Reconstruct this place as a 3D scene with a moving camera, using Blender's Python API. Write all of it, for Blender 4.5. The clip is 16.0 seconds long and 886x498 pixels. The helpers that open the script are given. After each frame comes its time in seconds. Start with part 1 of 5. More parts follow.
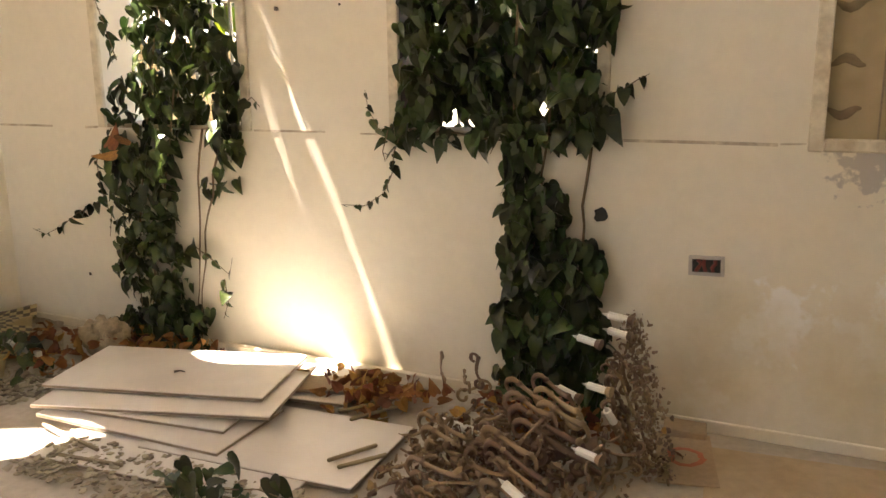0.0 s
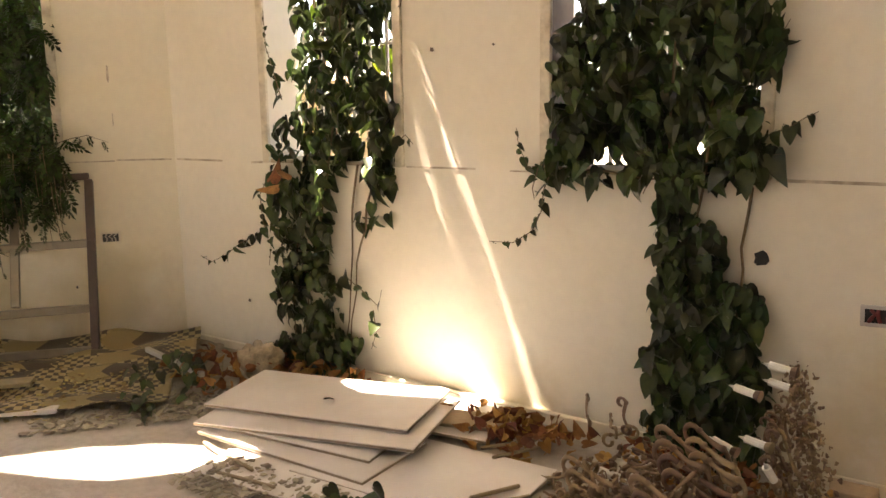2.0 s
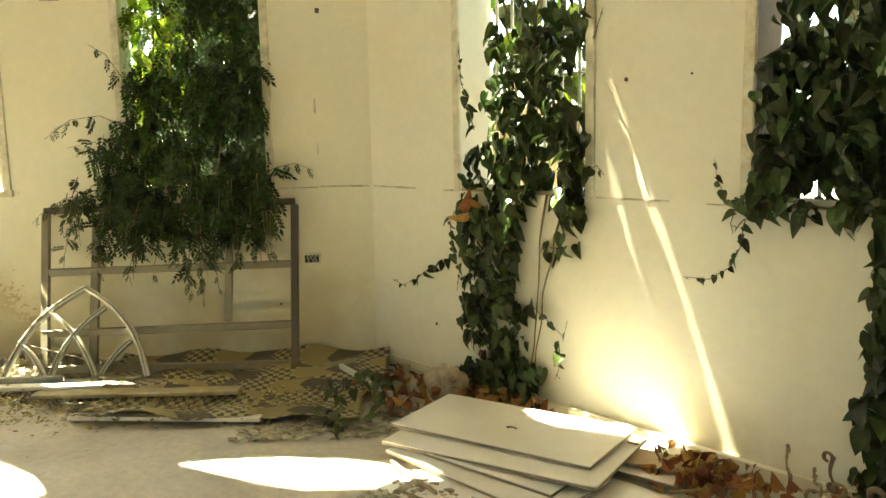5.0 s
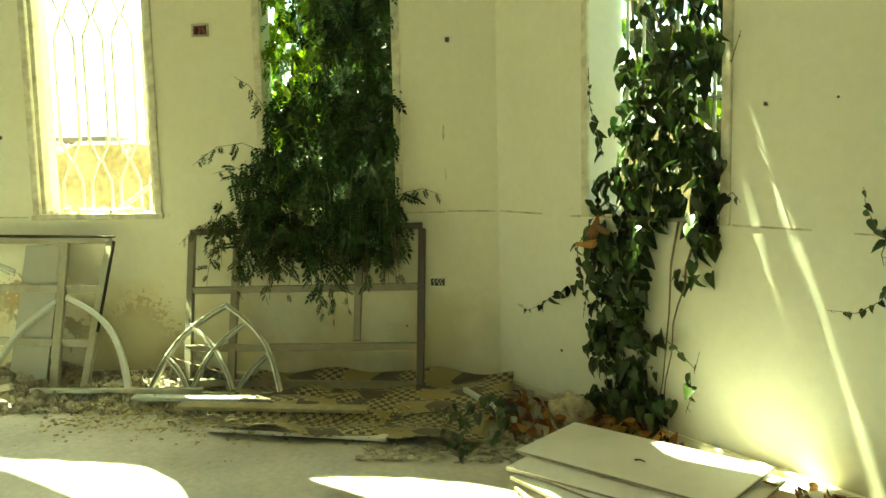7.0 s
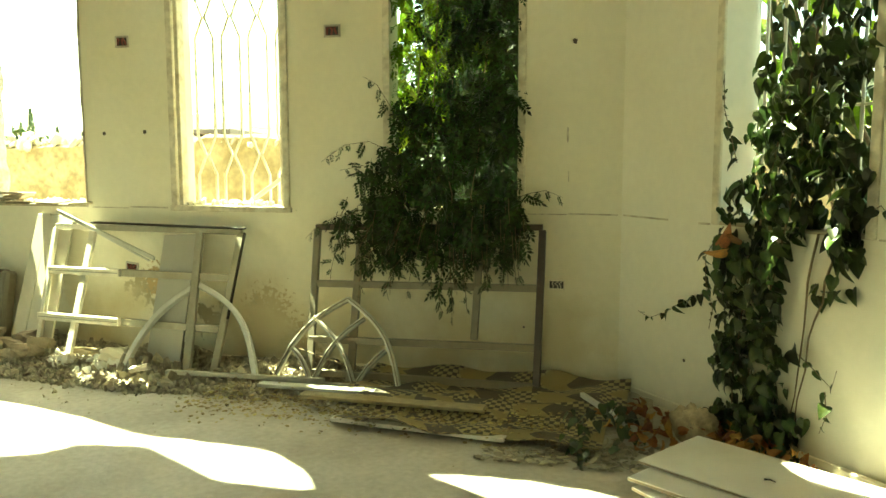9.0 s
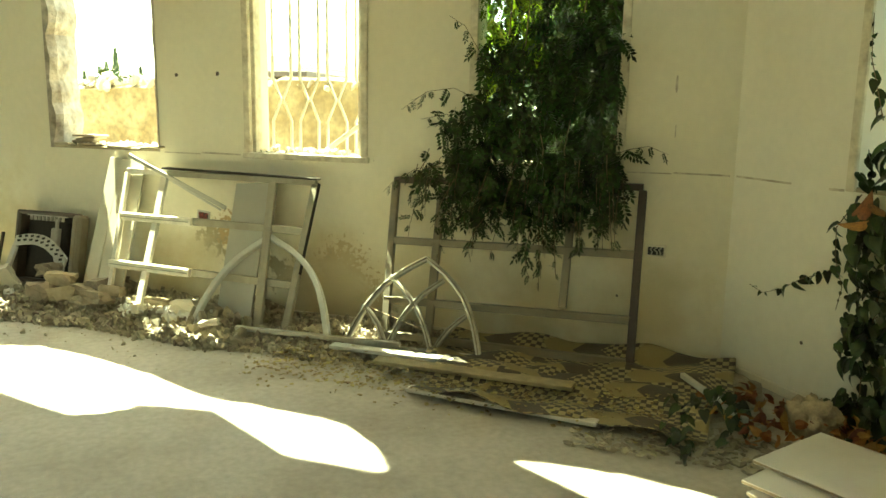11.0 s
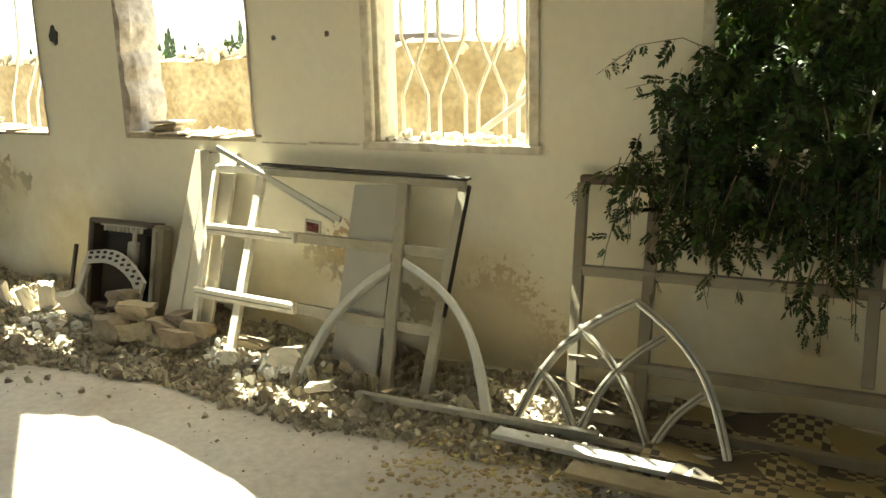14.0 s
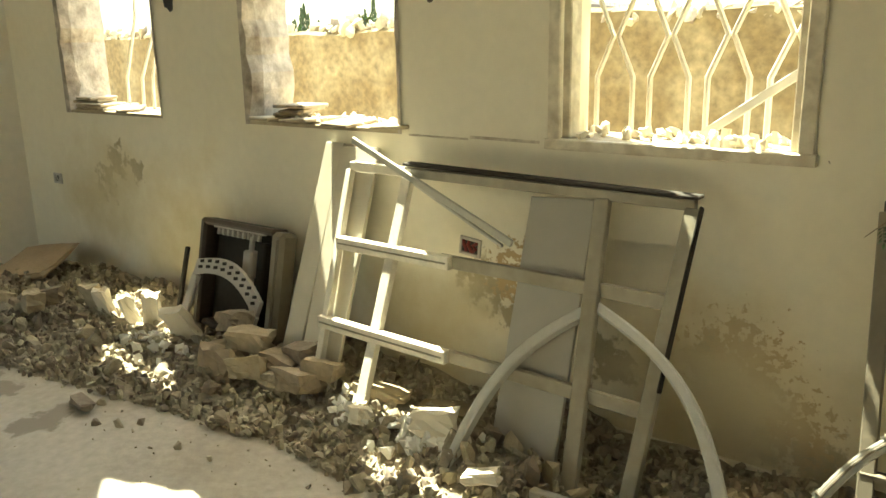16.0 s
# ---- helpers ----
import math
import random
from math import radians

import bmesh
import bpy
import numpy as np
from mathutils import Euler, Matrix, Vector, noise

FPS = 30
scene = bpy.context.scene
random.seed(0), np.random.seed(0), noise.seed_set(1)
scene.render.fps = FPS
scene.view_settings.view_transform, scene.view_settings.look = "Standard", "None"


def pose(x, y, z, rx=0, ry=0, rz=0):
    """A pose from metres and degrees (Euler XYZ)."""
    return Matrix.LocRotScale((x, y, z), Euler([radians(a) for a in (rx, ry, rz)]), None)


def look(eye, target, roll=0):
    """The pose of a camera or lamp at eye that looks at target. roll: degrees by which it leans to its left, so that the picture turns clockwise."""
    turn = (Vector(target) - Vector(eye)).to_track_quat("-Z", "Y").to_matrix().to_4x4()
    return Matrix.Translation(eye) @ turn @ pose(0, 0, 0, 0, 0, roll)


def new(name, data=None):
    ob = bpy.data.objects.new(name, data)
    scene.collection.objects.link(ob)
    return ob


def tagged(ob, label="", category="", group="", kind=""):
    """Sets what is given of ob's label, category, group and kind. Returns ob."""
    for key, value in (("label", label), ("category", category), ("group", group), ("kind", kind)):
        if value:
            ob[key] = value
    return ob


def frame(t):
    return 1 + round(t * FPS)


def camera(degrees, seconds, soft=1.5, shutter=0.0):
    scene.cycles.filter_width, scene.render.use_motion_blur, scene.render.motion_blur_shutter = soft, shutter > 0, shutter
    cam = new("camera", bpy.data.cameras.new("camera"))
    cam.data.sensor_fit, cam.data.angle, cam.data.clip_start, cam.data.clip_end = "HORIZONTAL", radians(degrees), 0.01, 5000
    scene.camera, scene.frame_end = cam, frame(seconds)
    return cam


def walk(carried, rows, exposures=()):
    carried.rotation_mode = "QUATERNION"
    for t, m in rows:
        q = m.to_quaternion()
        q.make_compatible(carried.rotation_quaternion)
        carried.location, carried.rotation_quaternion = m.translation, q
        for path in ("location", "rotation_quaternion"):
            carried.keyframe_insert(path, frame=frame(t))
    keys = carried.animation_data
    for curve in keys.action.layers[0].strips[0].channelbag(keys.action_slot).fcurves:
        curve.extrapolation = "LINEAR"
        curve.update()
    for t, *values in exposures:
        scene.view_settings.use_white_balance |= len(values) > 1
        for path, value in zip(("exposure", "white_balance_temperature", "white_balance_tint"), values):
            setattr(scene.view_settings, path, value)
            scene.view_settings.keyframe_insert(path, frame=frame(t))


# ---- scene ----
cam = camera(57.5, 16.0)
PATH = [
    (0, (0.716, 2.127, 1.229), (-0.113, 3.897, 0.803), -0.6),
    (0.5, (0.713, 2.12, 1.225), (-0.192, 3.86, 0.832), -0.5),
    (1, (0.71, 2.126, 1.239), (-0.269, 3.827, 0.852), -0.6),
    (1.5, (0.694, 2.119, 1.25), (-0.371, 3.772, 0.883), -0.9),
    (2, (0.687, 2.116, 1.244), (-0.446, 3.728, 0.903), -0.9),
    (2.5, (0.687, 2.115, 1.252), (-0.511, 3.681, 0.916), -1.1),
    (3, (0.685, 2.109, 1.251), (-0.559, 3.642, 0.929), -1.2),
    (3.5, (0.681, 2.102, 1.27), (-0.612, 3.595, 0.955), -1.1),
    (4, (0.675, 2.108, 1.268), (-0.678, 3.551, 0.969), -1.1),
    (4.5, (0.673, 2.102, 1.276), (-0.736, 3.49, 0.979), -1.2),
    (6.8, (0.661, 2.089, 1.284), (-0.991, 3.196, 1.076), -1.1),
    (7, (0.662, 2.06, 1.293), (-0.996, 3.157, 1.076), -1.3),
    (7.5, (0.659, 2.027, 1.306), (-1.03, 3.08, 1.101), -1.1),
    (8, (0.654, 2.016, 1.299), (-1.068, 3.012, 1.095), -0.6),
    (8.5, (0.647, 2.002, 1.307), (-1.103, 2.947, 1.102), -0.7),
    (9, (0.622, 1.965, 1.328), (-1.161, 2.843, 1.102), -0.1),
    (9.5, (0.579, 1.939, 1.326), (-1.24, 2.73, 1.069), -0.2),
    (9.7, (0.555, 1.934, 1.325), (-1.283, 2.68, 1.067), -0.5),
    (11.8, (-0.079, 2.176, 1.355), (-1.906, 2.894, 0.976), 1.4),
    (12, (-0.182, 2.203, 1.353), (-2.018, 2.925, 1.025), 0.8),
    (12.5, (-0.44, 2.25, 1.354), (-2.311, 2.838, 0.962), -0.4),
    (13, (-0.73, 2.337, 1.387), (-2.644, 2.729, 0.957), 0.1),
    (13.5, (-1.016, 2.286, 1.329), (-2.922, 2.754, 0.942), -0.0),
    (14, (-1.241, 2.259, 1.35), (-3.146, 2.675, 0.904), -1.3),
    (14.5, (-1.524, 2.296, 1.401), (-3.473, 2.452, 0.981), -1.6),
    (15, (-1.737, 2.284, 1.352), (-3.674, 2.424, 0.873), 0.0),
    (15.5, (-2.0, 2.213, 1.349), (-3.934, 2.426, 0.885), -0.7),
    (16, (-2.202, 2.184, 1.334), (-4.137, 2.303, 0.84), -1.1),
]
EXPOSURES = [
    (0.0, 3.84, 7300, 15), (2.5, 3.82, 7550, 18), (3.0, 3.85, 7600, 8), (4.5, 3.94, 7800, -7), (7.0, 3.58, 8800, -50), (8.0, 3.50, 8700, -47), (9.0, 3.39, 8600, -37),
    (11.8, 3.20, 7600, -26), (13.0, 3.08, 6950, -11), (14.5, 2.84, 7000, -9), (15.0, 2.72, 7100, -9), (16.0, 2.75, 7400, -11),
]
walk(cam, [(t, look(eye, target, roll)) for t, eye, target, roll in PATH], EXPOSURES)

# ---- light: a high sun that comes in steeply through the tall windows, and the sky ----
SUN = Vector((0.38, 0.085, -1.0)).normalized()
world = bpy.data.worlds.new("sky")
scene.world = world
world.use_nodes = True
wn = world.node_tree.nodes
sky = wn.new("ShaderNodeTexSky")
sky.sky_type, sky.sun_disc = "NISHITA", False
sky.sun_elevation = math.asin(-SUN.z)
sky.sun_rotation = math.atan2(-SUN.x, -SUN.y)
sky.dust_density = 3.0
wn["Background"].inputs["Strength"].default_value = 0.15
world.node_tree.links.new(sky.outputs["Color"], wn["Background"].inputs["Color"])
lamp = bpy.data.lights.new("sun", "SUN")
lamp.energy, lamp.angle, lamp.color = 5.0, radians(0.27), (1.0, 0.95, 0.86)
sun = new("sun", lamp)
sun.matrix_world = look((0, 0, 12), Vector((0, 0, 12)) + SUN)

# ---- plan: two walls that meet at an obtuse corner ----
YA = 4.88
CORNER = Vector((-3.015, 4.88, 0))
TH = radians(49.17)
DB = Vector((-math.cos(TH), -math.sin(TH), 0))
IN = Vector((math.sin(TH), -math.cos(TH), 0))
THICK = 0.26
HIGH = 9.6


def wb(s, off, z):
    """A place by the window wall: metres along it from the corner, into the room, and up."""
    return CORNER + DB * s + IN * off + Vector((0, 0, z))


def wa(x, off, z):
    """A place by the straight wall."""
    return Vector((x, YA - off, z))


MB = Matrix(((DB.x, IN.x, 0, CORNER.x), (DB.y, IN.y, 0, CORNER.y), (0, 0, 1, 0), (0, 0, 0, 1)))


# ---- mesh helpers ----
def mesh_of(bm, name, smooth=False):
    me = bpy.data.meshes.new(name)
    bm.normal_update()
    bm.to_mesh(me)
    bm.free()
    if smooth:
        for p in me.polygons:
            p.use_smooth = True
    return me


def part(name, bm, material, parent=None, label="", smooth=False):
    me = bm if isinstance(bm, bpy.types.Mesh) else mesh_of(bm, name, smooth)
    if material and not me.materials:
        me.materials.append(material)
    ob = new(name, me)
    if parent:
        ob.parent = parent
    if label:
        ob["label"] = label
    return ob


def thing(name, at, label, category, group="", kind=""):
    ob = new(name)
    ob.matrix_world = at if isinstance(at, Matrix) else Matrix.Translation(at)
    return tagged(ob, label, category, group, kind)


def box(bm, m, sx, sy, sz, bevel=0.0):
    """A box of that size, its middle at the pose m."""
    made = bmesh.ops.create_cube(bm, size=1.0, matrix=m @ Matrix.Diagonal((sx, sy, sz, 1)))
    if bevel:
        edges = {e for v in made["verts"] for e in v.link_edges}
        bmesh.ops.bevel(bm, geom=list(edges), offset=bevel, segments=1, affect="EDGES", profile=0.7)


def beam(bm, p, q, width, depth, side, bevel=0.003):
    """A straight bar from p to q; width lies along side."""
    p, q = Vector(p), Vector(q)
    z = (q - p).normalized()
    y = z.cross(Vector(side)).normalized()
    x = y.cross(z)
    m = Matrix((x, y, z)).transposed().to_4x4()
    m.translation = (p + q) / 2
    box(bm, m, width, depth, (q - p).length, bevel)


def tube(bm, pts, radius, seg=7, taper=1.0, caps=True):
    pts = [Vector(p) for p in pts]
    rings = []
    x = None
    for i, p in enumerate(pts):
        t = (pts[min(i + 1, len(pts) - 1)] - pts[max(i - 1, 0)]).normalized()
        if x is None:
            x = t.orthogonal().normalized()
        x = (x - t * x.dot(t))
        x = x.normalized() if x.length > 1e-6 else t.orthogonal().normalized()
        y = t.cross(x)
        r = radius(i / max(1, len(pts) - 1)) if callable(radius) else radius * (1 + (taper - 1) * i / max(1, len(pts) - 1))
        rings.append([bm.verts.new(p + (x * math.cos(a) + y * math.sin(a)) * r) for a in (2 * math.pi * k / seg for k in range(seg))])
    for a, b in zip(rings, rings[1:]):
        for k in range(seg):
            bm.faces.new((a[k], a[(k + 1) % seg], b[(k + 1) % seg], b[k]))
    if caps:
        bm.faces.new(rings[0][::-1])
        bm.faces.new(rings[-1])


def swept(bm, pts, normal, width, depth):
    """A flat-sided bar swept along a curve that lies in one plane."""
    pts, n = [Vector(p) for p in pts], Vector(normal).normalized()
    rings = []
    for i, p in enumerate(pts):
        t = (pts[min(i + 1, len(pts) - 1)] - pts[max(i - 1, 0)]).normalized()
        w = t.cross(n).normalized() * width / 2
        d = n * depth / 2
        rings.append([bm.verts.new(p + a) for a in (w + d, w * 0.6 + d * 1.25, -w * 0.6 + d * 1.25, d - w, -w - d, w - d)])
    for a, b in zip(rings, rings[1:]):
        for k in range(6):
            bm.faces.new((a[k], a[(k + 1) % 6], b[(k + 1) % 6], b[k]))
    bm.faces.new(rings[0][::-1])
    bm.faces.new(rings[-1])


def uniform(a, b):
    return random.uniform(a, b)


# ---- materials ----
def shader(name, colour, rough=0.7, metal=0.0, vary=0.12, grain=40.0, bump=0.15, second=None, patch=2.0, each=0.0, translucent=0.0, gloss=0.5):
    m = bpy.data.materials.new(name)
    m.use_nodes = True
    nt = m.node_tree
    n, l = nt.nodes, nt.links
    b = n["Principled BSDF"]
    co = n.new("ShaderNodeTexCoord").outputs["Object"]
    fine, wide = n.new("ShaderNodeTexNoise"), n.new("ShaderNodeTexNoise")
    for tex, scale, detail in ((fine, grain, 6), (wide, patch, 4)):
        tex.inputs["Scale"].default_value, tex.inputs["Detail"].default_value = scale, detail
        l.new(co, tex.inputs["Vector"])
    ramp = n.new("ShaderNodeMix")
    ramp.data_type = "RGBA"
    ramp.inputs["A"].default_value = (*colour, 1)
    ramp.inputs["B"].default_value = (*(second or [c * (1 - 2 * vary) for c in colour]), 1)
    span = n.new("ShaderNodeMapRange")
    span.inputs["From Min"].default_value, span.inputs["From Max"].default_value = 0.42, 0.72
    l.new(wide.outputs["Fac"], span.inputs["Value"])
    l.new(span.outputs["Result"], ramp.inputs["Factor"])
    hsv = n.new("ShaderNodeHueSaturation")
    l.new(ramp.outputs["Result"], hsv.inputs["Color"])
    val = n.new("ShaderNodeMapRange")
    val.inputs["From Min"].default_value, val.inputs["From Max"].default_value = 0.25, 0.75
    val.inputs["To Min"].default_value, val.inputs["To Max"].default_value = 1 - vary, 1 + vary
    l.new(fine.outputs["Fac"], val.inputs["Value"])
    out = val.outputs["Result"]
    if each:
        info, geo = n.new("ShaderNodeObjectInfo"), n.new("ShaderNodeNewGeometry")
        add = n.new("ShaderNodeMath")
        l.new(info.outputs["Random"], add.inputs[0])
        l.new(geo.outputs["Random Per Island"], add.inputs[1])
        fr = n.new("ShaderNodeMath")
        fr.operation = "FRACT"
        l.new(add.outputs[0], fr.inputs[0])
        mr = n.new("ShaderNodeMapRange")
        mr.inputs["To Min"].default_value, mr.inputs["To Max"].default_value = 1 - each, 1 + each
        l.new(fr.outputs[0], mr.inputs["Value"])
        mul = n.new("ShaderNodeMath")
        mul.operation = "MULTIPLY"
        l.new(out, mul.inputs[0])
        l.new(mr.outputs["Result"], mul.inputs[1])
        out = mul.outputs[0]
        hu = n.new("ShaderNodeMapRange")
        hu.inputs["To Min"].default_value, hu.inputs["To Max"].default_value = 0.5 - each * 0.06, 0.5 + each * 0.05
        l.new(fr.outputs[0], hu.inputs["Value"])
        l.new(hu.outputs["Result"], hsv.inputs["Hue"])
    l.new(out, hsv.inputs["Value"])
    l.new(hsv.outputs["Color"], b.inputs["Base Color"])
    b.inputs["Roughness"].default_value, b.inputs["Metallic"].default_value = rough, metal
    b.inputs["Specular IOR Level"].default_value = gloss
    if bump:
        bp = n.new("ShaderNodeBump")
        bp.inputs["Strength"].default_value, bp.inputs["Distance"].default_value = bump, 0.01
        l.new(fine.outputs["Fac"], bp.inputs["Height"])
        l.new(bp.outputs["Normal"], b.inputs["Normal"])
    if translucent:
        tr = n.new("ShaderNodeBsdfTranslucent")
        l.new(hsv.outputs["Color"], tr.inputs["Color"])
        mix = n.new("ShaderNodeMixShader")
        mix.inputs["Fac"].default_value = translucent
        l.new(b.outputs["BSDF"], mix.inputs[1])
        l.new(tr.outputs["BSDF"], mix.inputs[2])
        l.new(mix.outputs["Shader"], n["Material Output"].inputs["Surface"])
    return m


def stain(m, spots, colour, scale=9.0, low=0.5, high=0.6, stretch=1.0):
    """Peeled or mouldy patches of their own shape: (place, reach) each."""
    nt = m.node_tree
    n, l = nt.nodes, nt.links
    b = n["Principled BSDF"]
    old = b.inputs["Base Color"].links[0].from_socket
    geo = n.new("ShaderNodeTexCoord").outputs["Object"]
    near = None
    for place, reach in spots:
        d = n.new("ShaderNodeVectorMath")
        d.operation = "DISTANCE"
        l.new(geo, d.inputs[0])
        d.inputs[1].default_value = place
        r = n.new("ShaderNodeMapRange")
        r.interpolation_type = "SMOOTHSTEP"
        r.inputs["From Min"].default_value, r.inputs["From Max"].default_value = 0.0, reach
        r.inputs["To Min"].default_value, r.inputs["To Max"].default_value = 1.0, 0.0
        l.new(d.outputs["Value"], r.inputs["Value"])
        if near is None:
            near = r.outputs["Result"]
        else:
            mx = n.new("ShaderNodeMath")
            mx.operation = "MAXIMUM"
            l.new(near, mx.inputs[0])
            l.new(r.outputs["Result"], mx.inputs[1])
            near = mx.outputs[0]
    tex = n.new("ShaderNodeTexNoise")
    tex.inputs["Scale"].default_value, tex.inputs["Detail"].default_value, tex.inputs["Roughness"].default_value = scale, 8, 0.62
    l.new(geo, tex.inputs["Vector"])
    add = n.new("ShaderNodeMath")
    add.operation = "MULTIPLY_ADD"
    l.new(near, add.inputs[0])
    add.inputs[1].default_value = 0.42
    l.new(tex.outputs["Fac"], add.inputs[2])
    mask = n.new("ShaderNodeMapRange")
    mask.inputs["From Min"].default_value, mask.inputs["From Max"].default_value = low + 0.22, high + 0.22
    l.new(add.outputs[0], mask.inputs["Value"])
    gate = n.new("ShaderNodeMath")
    gate.operation = "MULTIPLY"
    l.new(mask.outputs["Result"], gate.inputs[0])
    edge = n.new("ShaderNodeMapRange")
    edge.inputs["From Max"].default_value = 0.25
    l.new(near, edge.inputs["Value"])
    l.new(edge.outputs["Result"], gate.inputs[1])
    mix = n.new("ShaderNodeMix")
    mix.data_type = "RGBA"
    mix.inputs["B"].default_value = (*colour, 1)
    l.new(gate.outputs[0], mix.inputs["Factor"])
    l.new(old, mix.inputs["A"])
    l.new(mix.outputs["Result"], b.inputs["Base Color"])
    return m


M = {}
M["plaster"] = shader("plaster", (0.80, 0.745, 0.635), 0.75, vary=0.03, grain=22, bump=0.12, second=(0.76, 0.69, 0.56), patch=1.1)
stain(M["plaster"], [((0.62, YA, 0.40), 0.30), ((0.95, YA, 0.42), 0.30), ((0.42, YA, 0.12), 0.16)], (0.86, 0.84, 0.80), 12)
stain(M["plaster"], [((0.86, YA, 0.96), 0.22), ((1.1, YA, 0.95), 0.2)], (0.50, 0.46, 0.41), 24, 0.50, 0.58)
M["plaster_b"] = shader("plaster_windows", (0.80, 0.74, 0.60), 0.75, vary=0.03, grain=22, bump=0.12, second=(0.77, 0.69, 0.52), patch=1.0)
stain(M["plaster_b"], [(wb(3.12, 0, 0.46), 0.30), (wb(2.98, 0, 0.36), 0.26), (wb(2.28, 0, 0.36), 0.22), (wb(2.12, 0, 0.18), 0.3), (wb(2.62, 0, 0.28), 0.3), (wb(1.95, 0, 0.1), 0.25), (wb(5.5, 0, 0.76), 0.26), (wb(5.32, 0, 0.72), 0.16), (wb(5.62, 0, 0.62), 0.26)], (0.36, 0.30, 0.19), 15, 0.56, 0.64)
stain(M["plaster_b"], [(wb(2.2, 0, 0.36), 0.42), (wb(2.02, 0, 0.2), 0.34), (wb(3.0, 0, 0.52), 0.3)], (0.46, 0.33, 0.18), 38, 0.59, 0.64)
stain(M["plaster_b"], [(wb(2.3, 0, 0.2), 0.6), (wb(1.6, 0, 0.12), 0.6), (wb(0.45, 0, 0.18), 0.7), (wb(1.0, 0, 0.2), 0.7), (wb(3.4, 0, 0.2), 0.6), (wb(4.9, 0, 0.3), 0.8), (wb(5.7, 0, 0.6), 0.6)], (0.64, 0.55, 0.36), 3.2, 0.34, 0.72)
stain(M["plaster"], [((0.45, YA, 0.2), 0.5), ((1.0, YA, 0.25), 0.6), ((-0.9, YA, 0.1), 0.3)], (0.64, 0.56, 0.40), 3.2, 0.36, 0.74)
M["plaster_c"] = shader("plaster_plain", (0.78, 0.71, 0.58), 0.8, vary=0.05, grain=18, bump=0.12, patch=0.8)
M["broken"] = shader("broken_plaster", (0.55, 0.48, 0.40), 0.95, vary=0.3, grain=24, bump=0.9, second=(0.24, 0.19, 0.14), patch=7)
M["floor"] = shader("dusty_concrete", (0.47, 0.42, 0.35), 0.9, vary=0.12, grain=28, bump=0.3, second=(0.37, 0.32, 0.255), patch=2.3)
stain(M["floor"], [(wb(5.25, 1.12, 0), 0.3), (wb(4.9, 1.1, 0), 0.3), (wb(4.4, 1.1, 0), 0.2)], (0.27, 0.235, 0.185), 7, 0.46, 0.52)
M["trim"] = shader("painted_wood", (0.72, 0.65, 0.51), 0.6, vary=0.12, grain=30, bump=0.25, second=(0.50, 0.42, 0.30), patch=16)
M["strip"] = shader("worn_strip", (0.62, 0.54, 0.42), 0.8, vary=0.2, grain=60, bump=0.3, second=(0.30, 0.24, 0.18), patch=14)
M["white"] = shader("white_paint", (0.56, 0.545, 0.50), 0.4, vary=0.05, grain=25, bump=0.05, patch=5)
M["frame"] = shader("dull_white_frame", (0.46, 0.44, 0.385), 0.4, vary=0.05, grain=25, bump=0.05, patch=5)
M["plank"] = shader("dull_white_board", (0.43, 0.405, 0.35), 0.35, vary=0.03, grain=14, bump=0.03, patch=3)
M["plank_dim"] = shader("dusty_board", (0.60, 0.55, 0.44), 0.5, vary=0.05, grain=14, bump=0.05, patch=3)
M["lining"] = shader("dark_wood_lining", (0.13, 0.085, 0.05), 0.6, vary=0.2, grain=22, bump=0.2)
M["alu"] = shader("dull_aluminium", (0.56, 0.54, 0.49), 0.3, metal=0.6, vary=0.12, grain=30, bump=0.05, patch=6)
M["greyframe"] = shader("grey_painted_metal", (0.25, 0.215, 0.16), 0.45, metal=0.2, vary=0.08, grain=25, bump=0.05, patch=4)
M["oldframe"] = shader("dusty_grey_frame", (0.36, 0.325, 0.25), 0.5, vary=0.1, grain=25, bump=0.08, second=(0.28, 0.245, 0.18), patch=5)
M["dark"] = shader("dark_gasket", (0.033, 0.026, 0.020), 0.85, vary=0.2)
M["brownmetal"] = shader("brown_metal", (0.085, 0.058, 0.042), 0.45, vary=0.15)
M["grille"] = shader("cream_grille", (0.80, 0.74, 0.62), 0.45, vary=0.08, grain=50, bump=0.1, patch=10)
M["board"] = shader("laminated_board", (0.74, 0.69, 0.64), 0.32, vary=0.03, grain=14, bump=0.03, second=(0.66, 0.60, 0.54), patch=3)
M["edge"] = shader("chipboard_edge", (0.34, 0.27, 0.20), 0.9, vary=0.2, grain=150)
M["stone"] = shader("broken_concrete", (0.39, 0.335, 0.25), 0.95, vary=0.16, grain=45, bump=0.5, each=0.35)
M["dust"] = shader("rubble_dust", (0.36, 0.31, 0.235), 0.97, vary=0.25, grain=60, bump=0.9, second=(0.26, 0.215, 0.155), patch=7)
M["sand"] = shader("sandstone", (0.43, 0.355, 0.25), 0.9, vary=0.16, grain=30, bump=0.5, each=0.2)
M["leaf"] = shader("ivy_leaf", (0.038, 0.052, 0.010), 0.33, gloss=0.36, vary=0.2, grain=20, bump=0.1, second=(0.018, 0.036, 0.009), patch=4, each=0.6, translucent=0.13)
# lit copy of the leaf colour: sunlight painted in as bright yellow-green
M["suntintleaf"] = shader("leaf_with_sun_tint", (0.15, 0.21, 0.018), 0.4, gloss=0.3, vary=0.2, grain=20, bump=0.05, second=(0.09, 0.15, 0.012), patch=3, each=0.5, translucent=0.6)
